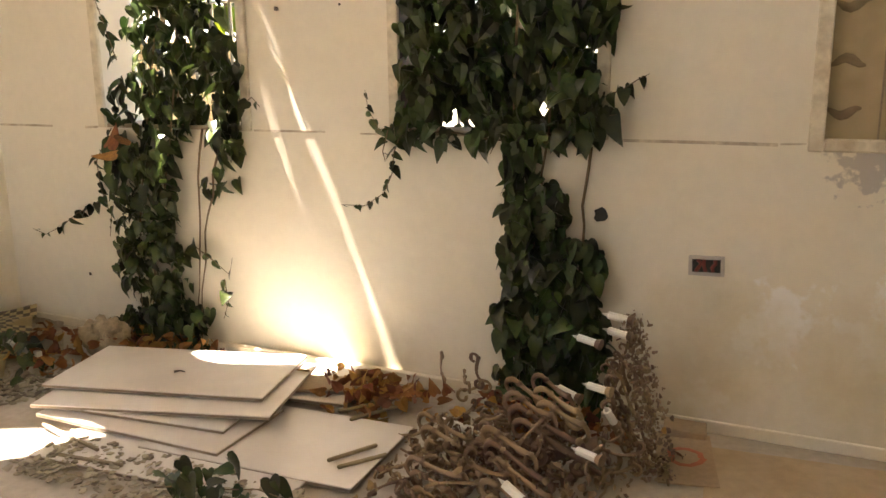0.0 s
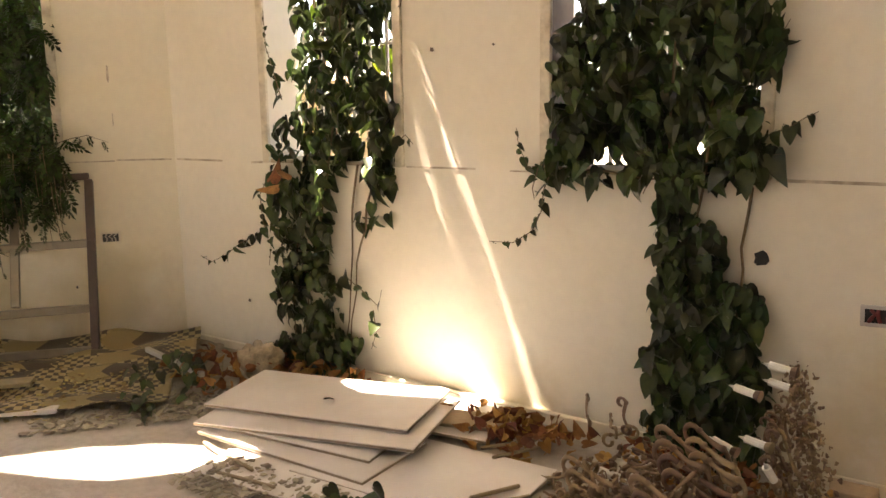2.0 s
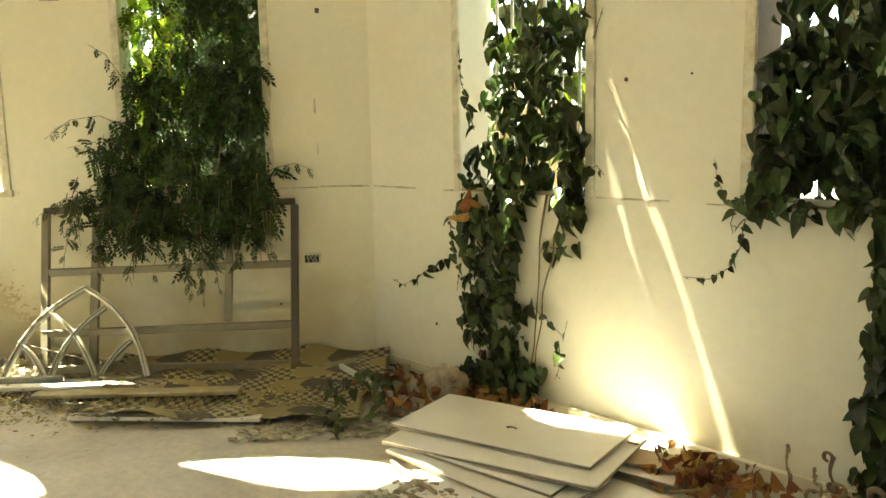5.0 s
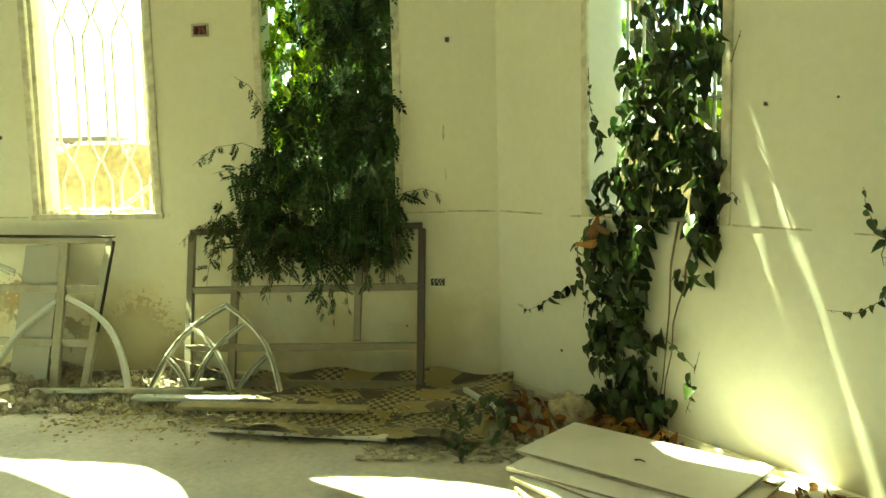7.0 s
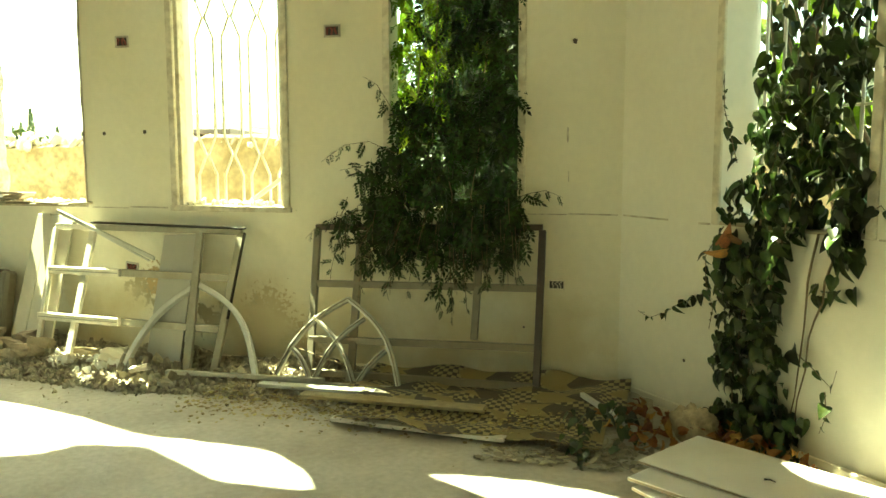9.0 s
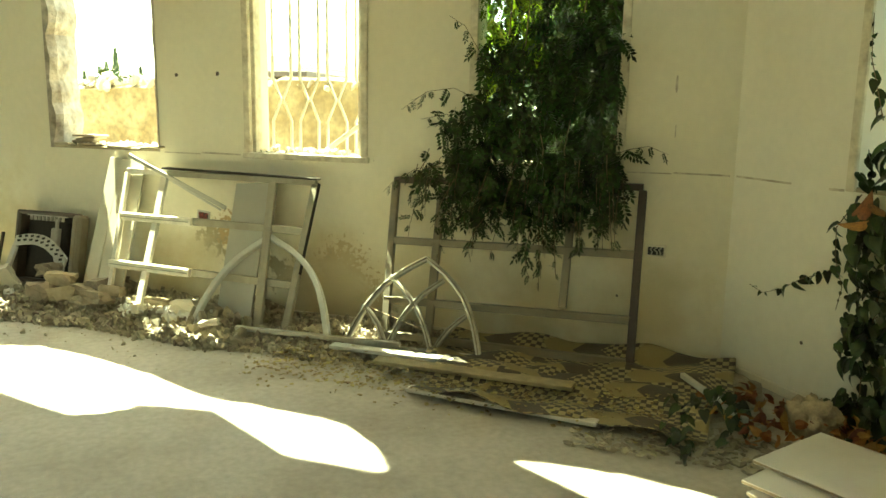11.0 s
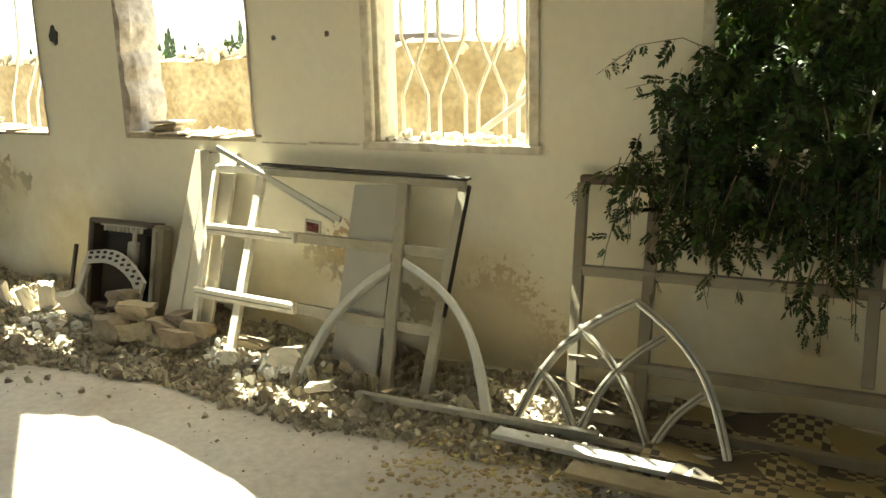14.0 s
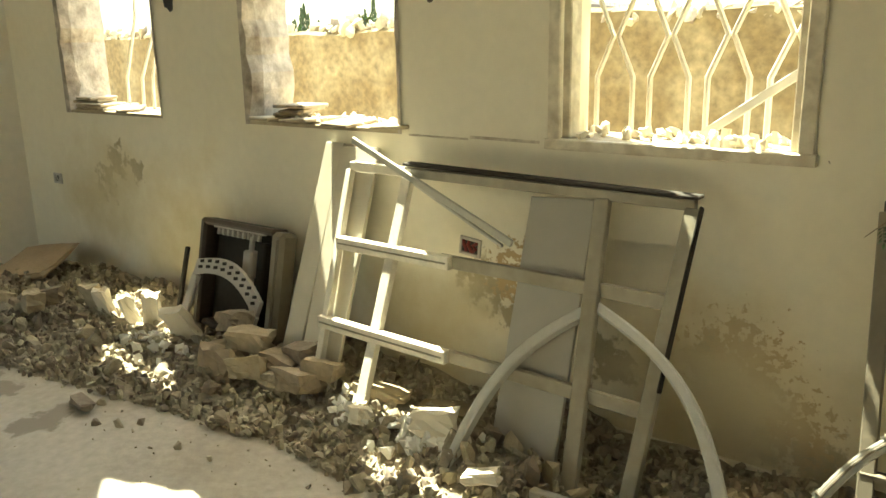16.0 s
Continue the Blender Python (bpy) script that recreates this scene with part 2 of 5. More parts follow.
# leaf darkened to carry the shade in the window; far bushes share it
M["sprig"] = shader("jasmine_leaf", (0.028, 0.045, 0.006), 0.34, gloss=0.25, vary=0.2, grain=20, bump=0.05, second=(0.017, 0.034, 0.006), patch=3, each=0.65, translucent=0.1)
M["dryleaf"] = shader("dry_leaf", (0.34, 0.155, 0.05), 0.8, vary=0.25, grain=25, bump=0.3, second=(0.19, 0.09, 0.035), patch=6, each=0.5, translucent=0.15)
M["stem"] = shader("brown_stem", (0.20, 0.14, 0.08), 0.85, vary=0.3, grain=60, bump=0.4)
M["resin"] = shader("dusty_brass", (0.25, 0.17, 0.105), 0.7, metal=0.0, vary=0.2, grain=35, bump=0.2, second=(0.16, 0.10, 0.06), patch=8, each=0.35)
M["candle"] = shader("candle_sleeve", (0.82, 0.79, 0.72), 0.4, vary=0.04, grain=30, bump=0.03)
M["wood"] = shader("raw_wood", (0.33, 0.265, 0.165), 0.8, vary=0.2, grain=24, bump=0.2, each=0.2)
M["ochre"] = shader("ochre_render", (0.145, 0.105, 0.05), 0.9, vary=0.4, grain=14, bump=0.7, second=(0.235, 0.19, 0.112), patch=2.2)
M["earth"] = shader("dry_earth", (0.42, 0.35, 0.25), 0.95, vary=0.2, grain=3, bump=0.3, patch=0.3)
M["box"] = shader("grey_plastic", (0.50, 0.46, 0.42), 0.5, vary=0.06)
M["red"] = shader("red_wires", (0.20, 0.035, 0.028), 0.5, vary=0.2)
M["black"] = shader("hole_shade_black", (0.022, 0.02, 0.018), 0.55, vary=0.25, grain=40)
M["card"] = shader("cardboard", (0.42, 0.31, 0.20), 0.9, vary=0.1, grain=60, bump=0.1)
M["faded"] = shader("faded_red_print", (0.50, 0.17, 0.09), 0.8, vary=0.2)
M["plywood"] = shader("plywood", (0.50, 0.41, 0.26), 0.7, vary=0.08, grain=12, bump=0.08, second=(0.38, 0.30, 0.18), patch=5)
M["far"] = shader("far_building", (0.62, 0.56, 0.50), 0.9, vary=0.1, grain=1, bump=0, patch=0.3)
M["cypress"] = shader("cypress", (0.05, 0.075, 0.03), 0.8, vary=0.3, grain=4, bump=0.3, each=0.3)


# ---- walls ----
def wall(name, p, q, holes, material, turn0, turn1, label, high=HIGH):
    """A wall from p to q with the room on its inner side (y > 0 of its own axes); turn: angle of the bend at each end."""
    p, q = Vector(p), Vector(q)
    d = (q - p).normalized()
    inward = Vector((-d.y, d.x, 0))
    length = (q - p).length
    bm = bmesh.new()
    xs = sorted({0.0, length, *[a for h in holes for a in h[:2]]})
    zs = sorted({0.0, high, 1.0, *[a for h in holes for a in h[2:]]})
    e0, e1 = THICK * math.tan(turn0 / 2), THICK * math.tan(turn1 / 2)

    def vert(x, y, z):
        xx = x - (e0 if x == 0.0 and y else 0) + (e1 if x == length and y else 0)
        w = p + d * xx + inward * y
        return bm.verts.new((w.x, w.y, z))

    def solid(i, k):
        if not (0 <= i < len(xs) - 1 and 0 <= k < len(zs) - 1):
            return False
        x, z = (xs[i] + xs[i + 1]) / 2, (zs[k] + zs[k + 1]) / 2
        return not any(a < x < b and c < z < e for a, b, c, e in holes)

    for i in range(len(xs) - 1):
        for k in range(len(zs) - 1):
            if not solid(i, k):
                continue
            a, b, c, e = xs[i], xs[i + 1], zs[k], zs[k + 1]
            bm.faces.new((vert(b, 0, c), vert(a, 0, c), vert(a, 0, e), vert(b, 0, e)))
            bm.faces.new((vert(a, -THICK, c), vert(b, -THICK, c), vert(b, -THICK, e), vert(a, -THICK, e)))
            if not solid(i - 1, k):
                bm.faces.new((vert(a, 0, c), vert(a, -THICK, c), vert(a, -THICK, e), vert(a, 0, e)))
            if not solid(i + 1, k):
                bm.faces.new((vert(b, -THICK, c), vert(b, 0, c), vert(b, 0, e), vert(b, -THICK, e)))
            if not solid(i, k - 1):
                bm.faces.new((vert(a, -THICK, c), vert(a, 0, c), vert(b, 0, c), vert(b, -THICK, c)))
            if not solid(i, k + 1):
                bm.faces.new((vert(a, 0, e), vert(a, -THICK, e), vert(b, -THICK, e), vert(b, 0, e)))
    bmesh.ops.remove_doubles(bm, verts=bm.verts, dist=1e-5)
    bmesh.ops.recalc_face_normals(bm, faces=bm.faces)
    return tagged(part(name, bm, material), label, "wall", kind="structure")


TOP = 3.1
X0 = 4.0
P0, P1 = Vector((X0, YA, 0)), CORNER
P2 = wb(6.5, 0, 0)
t3 = TH + TH
P3 = P2 + Vector((-math.cos(t3), -math.sin(t3), 0)) * 4.5
P4 = Vector((X0, P3.y, 0))
WIN_A = [(-2.31, -1.46), (-0.78, 0.045), (0.70, 1.55)]
WIN_B = [(0.56, 1.40), (2.04, 2.855), (3.515, 4.40), (5.05, 5.93)]
TALL = 4.15
# room above the windows for the added panel that shapes the sun
MASK_BAND = (0.30, 5.75, 4.22, 8.8)
north_holes = [(X0 - b, X0 - a, 1.0, TOP) for a, b in WIN_A]
west_holes = [(*WIN_B[0], 1.0, TOP)] + [(a, b, 1.0, TALL) for a, b in WIN_B[1:]] + [MASK_BAND]
wall("wall_north", P0, P1, north_holes, M["plaster"], math.pi / 2, TH, "cream plastered wall with window openings and damp patches")
wall("wall_west", P1, P2, west_holes, M["plaster_b"], TH, TH, "cream plastered wall with tall windows, mouldy near the floor")
wall("wall_south_west", P2, P3, [], M["plaster_c"], TH, math.pi / 2 - 0.15, "plain cream plastered wall")
# the doorway and the high opening are unseen, added to let in fill light
wall("wall_south", P3, P4, [(1.5, 2.9, 0.0, 2.5)], M["plaster_c"], math.pi / 2 - 0.15, math.pi / 2, "plain cream plastered wall with an unseen doorway added for fill light")
wall("wall_east", P4, P0, [(1.6, 2.7, 5.0, 8.4)], M["plaster_c"], math.pi / 2, math.pi / 2, "plain cream plastered wall with an unseen high opening added for fill light")


# thin unseen panel added to shape the sun patches: each hole as (along, bottom, top), raked towards the sun
def sun_mask(name, band, sun_holes, material, label, thick=0.03):
    s0, s1, z0, z1 = band
    steep = -SUN.z / SUN.dot(IN)
    drift = -SUN.dot(DB) / SUN.dot(IN)
    xs = sorted({s0, s1, *[p[0] for br in sun_holes for p in br]})
    bm = bmesh.new()

    def edge(br, x, k):
        for p, q in zip(br, br[1:]):
            if p[0] <= x <= q[0]:
                f = (x - p[0]) / (q[0] - p[0])
                return p[k] + (q[k] - p[k]) * f
        return br[-1][k]

    def quad(pts):
        bm.faces.new([bm.verts.new(p) for p in pts])

    for xa, xb in zip(xs, xs[1:]):
        cuts = sorted([[edge(br, x, k) for k in (1, 2) for x in (xa, xb)] for br in sun_holes if br[0][0] <= xa and xb <= br[-1][0]])
        low = (z0, z0)
        for c in cuts + [[z1, z1, z1, z1]]:
            front = [wb(xa, 0, low[0]), wb(xb, 0, low[1]), wb(xb, 0, c[1]), wb(xa, 0, c[0])]
            rake = -IN * thick + DB * drift * thick + Vector((0, 0, steep * thick))
            back = [p + rake for p in front]
            quad(front[::-1])
            quad(back)
            quad((front[0], back[0], back[1], front[1]))
            quad((front[3], front[2], back[2], back[3]))
            low = (c[2], c[3])
    bmesh.ops.recalc_face_normals(bm, faces=bm.faces)
    return tagged(part(name, bm, material), label, "wall", kind="structure")


def ragged(rows, step=0.05, rough=0.05, seed=0.0):
    """A sun hole between a few given widths, with a broken outline."""
    out = []
    for p, q in zip(rows, rows[1:]):
        n_ = max(1, int((q[0] - p[0]) / step))
        for k in range(n_):
            f = k / n_
            x = p[0] + (q[0] - p[0]) * f
            a, b = p[1] + (q[1] - p[1]) * f, p[2] + (q[2] - p[2]) * f
            e = min(rough, (b - a) * 0.3)
            out.append((x, a + e * noise.noise((x * 9, seed, 0)), b + e * noise.noise((x * 9, seed, 5))))
    return out + [rows[-1]]


# holes traced back from where the sun patches and streaks should fall
long_sun_hole = ragged([(3.4, 6.2, 6.9), (3.5, 6.1, 7.6), (3.75, 6.0, 7.9), (3.95, 6.0, 7.6), (4.1, 5.9, 6.5), (4.3, 5.3, 6.6), (4.55, 4.9, 6.8), (4.75, 4.7, 7.3), (5.0, 4.7, 7.65), (5.2, 4.9, 7.45), (5.42, 5.15, 7.15), (5.54, 5.5, 6.9), (5.6, 5.9, 6.3)], 0.05, 0.12, 1.0)
middle_sun_hole = ragged([(2.0, 6.8, 7.3), (2.1, 6.5, 7.9), (2.3, 6.4, 8.05), (2.5, 6.35, 8.0), (2.65, 6.45, 7.4), (2.74, 6.5, 6.6)], 0.05, 0.12, 2.0)
corner_sun_hole = ragged([(0.622, 6.0, 6.10), (0.68, 5.9, 6.18), (0.75, 5.8, 6.70), (0.82, 5.7, 6.9), (0.92, 5.6, 6.9), (1.05, 5.7, 7.1), (1.14, 6.1, 7.15), (1.19, 6.4, 6.6)], 0.04, 0.06, 3.0)
upper_sun_slit = [(0.60, 6.77, 6.83), (0.63, 6.83, 6.92), (0.655, 6.90, 6.99), (0.68, 6.99, 7.05), (0.715, 7.11, 7.14), (0.76, 7.19, 7.22), (0.79, 7.21, 7.28), (0.815, 7.20, 7.36), (0.83, 7.28, 7.32)]
lower_sun_slit = [(0.605, 6.49, 6.55), (0.63, 6.43, 6.52), (0.648, 6.46, 6.51), (0.665, 6.44, 6.56), (0.685, 6.54, 6.60)]
ivy_sun_hole = ragged([(0.36, 4.3, 4.7), (0.45, 4.7, 5.5), (0.53, 4.9, 5.9), (0.565, 4.8, 5.2), (0.64, 4.8, 5.3), (0.72, 5.2, 5.4)], 0.02, 0.3, 4.0)
sun_mask("sun_mask_panel", MASK_BAND, [long_sun_hole, middle_sun_hole, corner_sun_hole, upper_sun_slit, lower_sun_slit, ivy_sun_hole], M["plaster_c"], "thin unseen panel added above the windows, its ragged holes shaping the sun patches")


def slab(name, z0, z1, material, label, category, grow=0.25):
    bm = bmesh.new()
    pts = [P0, P1, P2, P3, P4]
    mid = sum(pts, Vector()) / 5
    low = [bm.verts.new((p.x + (p - mid).normalized().x * grow, p.y + (p - mid).normalized().y * grow, z0)) for p in pts]
    up = [bm.verts.new((v.co.x, v.co.y, z1)) for v in low]
    bm.faces.new(low[::-1])
    bm.faces.new(up)
    for i in range(5):
        j = (i + 1) % 5
        bm.faces.new((low[i], low[j], up[j], up[i]))
    bmesh.ops.recalc_face_normals(bm, faces=bm.faces)
    return tagged(part(name, bm, material), label, category, kind="structure")


slab("floor", -0.2, 0.0, M["floor"], "dusty grey concrete floor with sun patches", "floor", 0.0)
slab("ceiling", HIGH, HIGH + 0.25, M["plaster_c"], "plain plastered ceiling", "ceiling")


# worn strip along the top of the lower wall, broken into lengths
def strip(name, runs, place, label, z=1.0, h=0.010, d=0.0035):
    bm = bmesh.new()
    for a, b in runs:
        x = a
        while x < b:
            e = min(b, x + uniform(0.12, 0.42))
            jz, jd = uniform(-0.003, 0.003), uniform(0.5, 1.0)
            if random.random() < 0.85:
                beam(bm, place(x, d * jd / 2, z + jz), place(e - uniform(0.0, 0.012), d * jd / 2, z + jz + uniform(-0.003, 0.003)), h * uniform(0.6, 1.1), d * jd, (0, 0, 1), 0.002)
            x = e
    return tagged(part(name, bm, M["strip"]), label, "trim", kind="structure")


strip("trim", [(-3.0, -2.33), (-1.44, -0.80), (0.07, 0.68)], wa, "worn cracked strip along the wall at sill height")
strip("trim", [(0.02, 0.54), (1.42, 2.0), (2.9, 3.48)], wb, "worn cracked strip along the wall at sill height")


def baseboard(runs, place, label):
    bm = bmesh.new()
    for a, b in runs:
        beam(bm, place(a, 0.006, 0.022), place(b, 0.006, 0.022), 0.044, 0.012, (0, 0, 1), 0.003)
    return tagged(part("baseboard", bm, M["plaster_c"]), label, "baseboard", kind="structure")


baseboard([(-3.0, X0 - 0.02)], wa, "low cream baseboard of the wall")
baseboard([(0.02, 6.48)], wb, "low cream baseboard of the window wall")


# ---- outside: earth, garden wall, far trees ----
bm = bmesh.new()
grid = [bm.verts.new(p) for p in ((-400, -400, -0.35), (400, -400, -0.35), (400, 400, -0.35), (-400, 400, -0.35))]
bm.faces.new(grid)
tagged(part("ground", bm, M["earth"]), "dry pale earth outside the building", "ground", kind="structure")

garden = thing("garden_wall", MB, "weathered ochre garden wall with a crumbling stone top", "wall")
bm = bmesh.new()
n = 90
rows = []
for i in range(n + 1):
    x = -3.0 + 19.0 * i / n
    top = 1.50 + 0.05 * noise.noise((x * 0.7, 3, 0)) + 0.035 * noise.noise((x * 4, 7, 0)) + (0.09 if x < 5.2 else 0.0)
    rows.append([bm.verts.new((x, y, z)) for y, z in ((-4.0, -0.4), (-4.0 + 0.02 * noise.noise((x * 2, 0, 5)), 0.6), (-4.0 + 0.02 * noise.noise((x * 3, 1, 5)), top - 0.04), (-4.06, top), (-4.28, top - 0.02), (-4.3, -0.4))])
for a, b in zip(rows, rows[1:]):
    for k in range(5):
        bm.faces.new((a[k], b[k], b[k + 1], a[k + 1]))
bmesh.ops.recalc_face_normals(bm, faces=bm.faces)
part("wall_body", bm, M["ochre"], garden)


def stone_mesh(seed, flat=0.75):
    """An angular lump with broken faces."""
    rnd = random.Random(seed)
    b = bmesh.new()
    for k in range(13):
        d = Vector((rnd.uniform(-1, 1), rnd.uniform(-1, 1), rnd.uniform(-1, 1)))
        d /= max(abs(d.x), abs(d.y), abs(d.z)) ** 0.75 * d.length ** 0.25
        b.verts.new(Vector((d.x * 0.62, d.y * 0.45, d.z * 0.45 * flat)) * rnd.uniform(0.85, 1.1))
    hull = bmesh.ops.convex_hull(b, input=b.verts[:])
    loose = [v for v in hull["geom_interior"] + hull["geom_unused"] if isinstance(v, bmesh.types.BMVert)]
    bmesh.ops.delete(b, geom=list(set(loose)), context="VERTS")
    bmesh.ops.recalc_face_normals(b, faces=b.faces[:])
    return mesh_of(b, "stone")


STONES = [stone_mesh(k, 0.5 + 0.09 * (k % 5)) for k in range(10)]
for me in STONES:
    me.materials.append(M["stone"])
SANDS = [me.copy() for me in STONES]
for me in SANDS:
    me.materials.clear()
    me.materials.append(M["sand"])


def scatter(name, places, meshes, material, parent=None, label="", category=""):
    """Many small pieces joined into one mesh: (place, size, turn)."""
    vs, fs, off = [], [], 0
    for i, (p, size, e) in enumerate(places):
        me = meshes[i % len(meshes)]
        m = Matrix.LocRotScale(p, e, (size, size, size))
        vs += [m @ v.co for v in me.vertices]
        fs += [tuple(off + k for k in f.vertices) for f in me.polygons]
        off += len(me.vertices)
    me = bpy.data.meshes.new(name)
    me.from_pydata([tuple(v) for v in vs], [], fs)
    me.materials.append(material)
    ob = new(name, me)
    ob.parent = parent
    return tagged(ob, label, category, kind="stuff")


def tumble():
    return Euler((uniform(0, 6.3), uniform(0, 6.3), uniform(0, 6.3)))


scatter("coping_stones", [((uniform(-2, 15), -4.1 + uniform(-0.1, 0.1), 1.50 + uniform(-0.02, 0.05)), uniform(0.06, 0.2), tumble()) for _ in range(160)], STONES, M["stone"], garden)
kept = random.getstate()
scatter("coping_crust", [((uniform(-2, 15), -4.1 + uniform(-0.1, 0.1), 1.50 + uniform(-0.02, 0.05)), uniform(0.05, 0.14), tumble()) for _ in range(420)], STONES, M["stone"], garden)
random.setstate(kept)

# cypresses and a low house far behind the garden wall
def cypress(s, off, h):
    base = wb(s, off, -0.35)
    tree = thing("cypress_tree", base, "slim dark cypress tree far behind the garden wall", "tree", "far cypresses")
    bm = bmesh.new()
    tube(bm, [(0, 0, 0), (0, 0, h * 0.5)], 0.12, 6, 0.5)
    part("trunk", bm, M["stem"], tree)
    bm = bmesh.new()
    for _ in range(420):
        z = uniform(0.06, 1.0)
        r = h * 0.085 * (1 - z) ** 0.55 * uniform(0.3, 1.15) * (0.6 + 0.4 * min(1, z * 6))
        a = uniform(0, 6.3)
        c = Vector((r * math.cos(a), r * math.sin(a), z * h))
        d = Vector((math.cos(a) * 0.3, math.sin(a) * 0.3, 1)) * h * 0.05
        w = Vector((-math.sin(a), math.cos(a), 0)) * h * 0.016
        v = [bm.verts.new(c + k) for k in (-w, w, d)]
        bm.faces.new(v)
    part("crown", bm, M["cypress"], tree)


for s, off, h in ((26.3, -27, 3.0), (28.6, -28, 3.9), (30.4, -27, 2.9), (33.4, -28, 3.7), (34.6, -27, 3.1), (36.6, -29, 3.9), (37.9, -28, 3.2), (40.2, -28, 3.4), (42.0, -29, 3.8), (44.5, -28, 3.0), (19.0, -27, 3.2), (22.4, -28, 2.9)):
    cypress(s, off, h)
kept = random.getstate()
for k in range(20):
    cypress(24.2 + 1.05 * k + uniform(-0.4, 0.4), uniform(-34, -29), uniform(2.5, 3.7))
random.setstate(kept)


def bush(s, off, r, h):
    ob = thing("far_bush", wb(s, off, -0.35), "round green bush far behind the garden wall", "bush", "far bushes")
    bm = bmesh.new()
    for _ in range(350):
        d = Vector((random.gauss(0, 1), random.gauss(0, 1), abs(random.gauss(0, 1)))).normalized() * uniform(0.6, 1.0)
        c = Vector((d.x * r, d.y * r, d.z * h))
        k = [Vector((random.gauss(0, 1), random.gauss(0, 1), random.gauss(0, 1))).normalized() * 0.16 * r for _ in range(3)]
        bm.faces.new([bm.verts.new(c + j) for j in k])
    part("crown", bm, M["sprig"], ob)


for s, off, r, h in ((25.5, -24, 1.3, 3.3), (31.0, -25, 1.2, 2.7), (33.2, -25, 1.0, 2.6), (37.2, -25, 1.3, 2.8), (42, -25, 1.2, 2.7), (15.0, -20, 1.2, 2.3)):
    bush(s, off, r, h)

house = thing("far_house", MB @ Matrix.Translation((19.5, -30, -0.35)), "pale flat-roofed house beyond the garden wall", "house")
bm = bmesh.new()
box(bm, pose(0, 0, 1.5), 4.5, 5, 3.0)
part("wall", bm, M["far"], house)
bm = bmesh.new()
box(bm, pose(0, 0, 3.1), 4.9, 5.4, 0.2)
part("roof", bm, M["broken"], house)
for x in (-1.4, 0.2, 1.5):
    bm = bmesh.new()
    box(bm, pose(x, 2.51, 2.2), 0.8, 0.06, 0.9)
    part("window", bm, M["dark"], house)
bm = bmesh.new()
tube(bm, [(-1.2, 0, 3.2), (-1.2, 0, 4.0)], 0.4, 10)
part("water_tank", bm, M["far"], house)


# ---- windows: frames, grilles, sills ----
def window(name, place, a, b, label, frame_kind, grille="", broken=False, sill=True, top=TOP, sun_block=False):
    low = place(a, 0, 1.0)
    w = thing(name, Matrix.Translation(low), label, "window", kind="structure")
    inv = Matrix.Translation(-low)

    def put(part_name, bm, material, parent=w, lab=""):
        bmesh.ops.transform(bm, matrix=inv, verts=bm.verts)
        return part(part_name, bm, material, parent, lab)

    side = place(1, 0, 0) - place(0, 0, 0)
    if frame_kind:
        bm = bmesh.new()
        fw, fd = 0.045, 0.02
        for x in (a + 0.012, b - 0.012):
            beam(bm, place(x, 0.004, 1.0), place(x, 0.004, top), fw, fd, side, 0.004)
        if frame_kind == "full":
            beam(bm, place(a - 0.02, 0.006, 1.002), place(b + 0.02, 0.006, 1.002), fw * 0.8, fd + 0.006, (0, 0, 1), 0.004)
            for x in (a + 0.045, b - 0.045):
                beam(bm, place(x, -0.05, 1.02), place(x, -0.05, top), 0.03, 0.07, side, 0.004)
        put("window_frame", bm, M["trim"], w, "cream painted wooden frame with worn edges")
    if sill:
        bm = bmesh.new()
        beam(bm, place(a + 0.002, -THICK / 2 - 0.01, 1.008), place(b - 0.002, -THICK / 2 - 0.01, 1.008), 0.02, THICK + 0.02, (0, 0, 1), 0.004)
        put("window_sill", bm, M["sand"], w)
    if grille == "diamond":
        nodes = [a + NODE0 + NODE_STEP * k for k in range(5)]
        off = -THICK - 0.02
        for i, c in enumerate(nodes):
            for sgn in (-1, 1):
                pts = [(1.0, 1), (1.21, 1), (1.346, 0.12), (1.48, 1), (2.12, 1), (2.255, 0.12), (2.39, 1), (top, 1)]
                run = [place(c + sgn * 0.067 * k, off, z) for z, k in pts if a < c + sgn * 0.067 * k < b]
                if len(run) > 2:
                    bm = bmesh.new()
                    tube(bm, run, 0.0105, 6)
                    put("grille_bar", bm, M["grille"])
    elif grille == "upright":
        off = -THICK + 0.03
        x = a + 0.07
        while x < b:
            bm = bmesh.new()
            tube(bm, [place(x, off, 1.0), place(x, off, top)], 0.009, 6)
            put("grille_bar", bm, M["grille"])
            x += 0.105
        for z in (1.55, 2.3):
            bm = bmesh.new()
            tube(bm, [place(a, off, z), place(b, off, z)], 0.007, 6)
            put("grille_rail", bm, M["grille"])
    elif grille == "bent":
        off = -THICK + 0.02
        for x, dx in ((a + 0.2, 0.12), (a + 0.3, 0.14), (a + 0.42, 0.10), (a + 0.52, 0.16), (a + 0.66, 0.10)):
            bm = bmesh.new()
            tube(bm, [place(x, off, 1.0), place(x - dx * 0.1, off, 1.18), place(x - dx, off - 0.03, 1.5), place(x - dx * 1.3, off - 0.05, 2.2)], 0.009, 6)
            put("grille_bar", bm, M["grille"], w, "bent grille bar")
    if broken:
        bm = bmesh.new()
        for x, sgn in ((b, -1), (a, 1)):
            wide = 0.055 if sgn < 0 else 0.012
            prev = None
            for k in range(43):
                z = 1.0 + (top - 1.0) * k / 42
                d = wide * (0.45 + 0.9 * noise.noise((z * 7, x, 0)) + 0.6 * abs(noise.noise((z * 23, x, 4))))
                d = max(0.004, d)
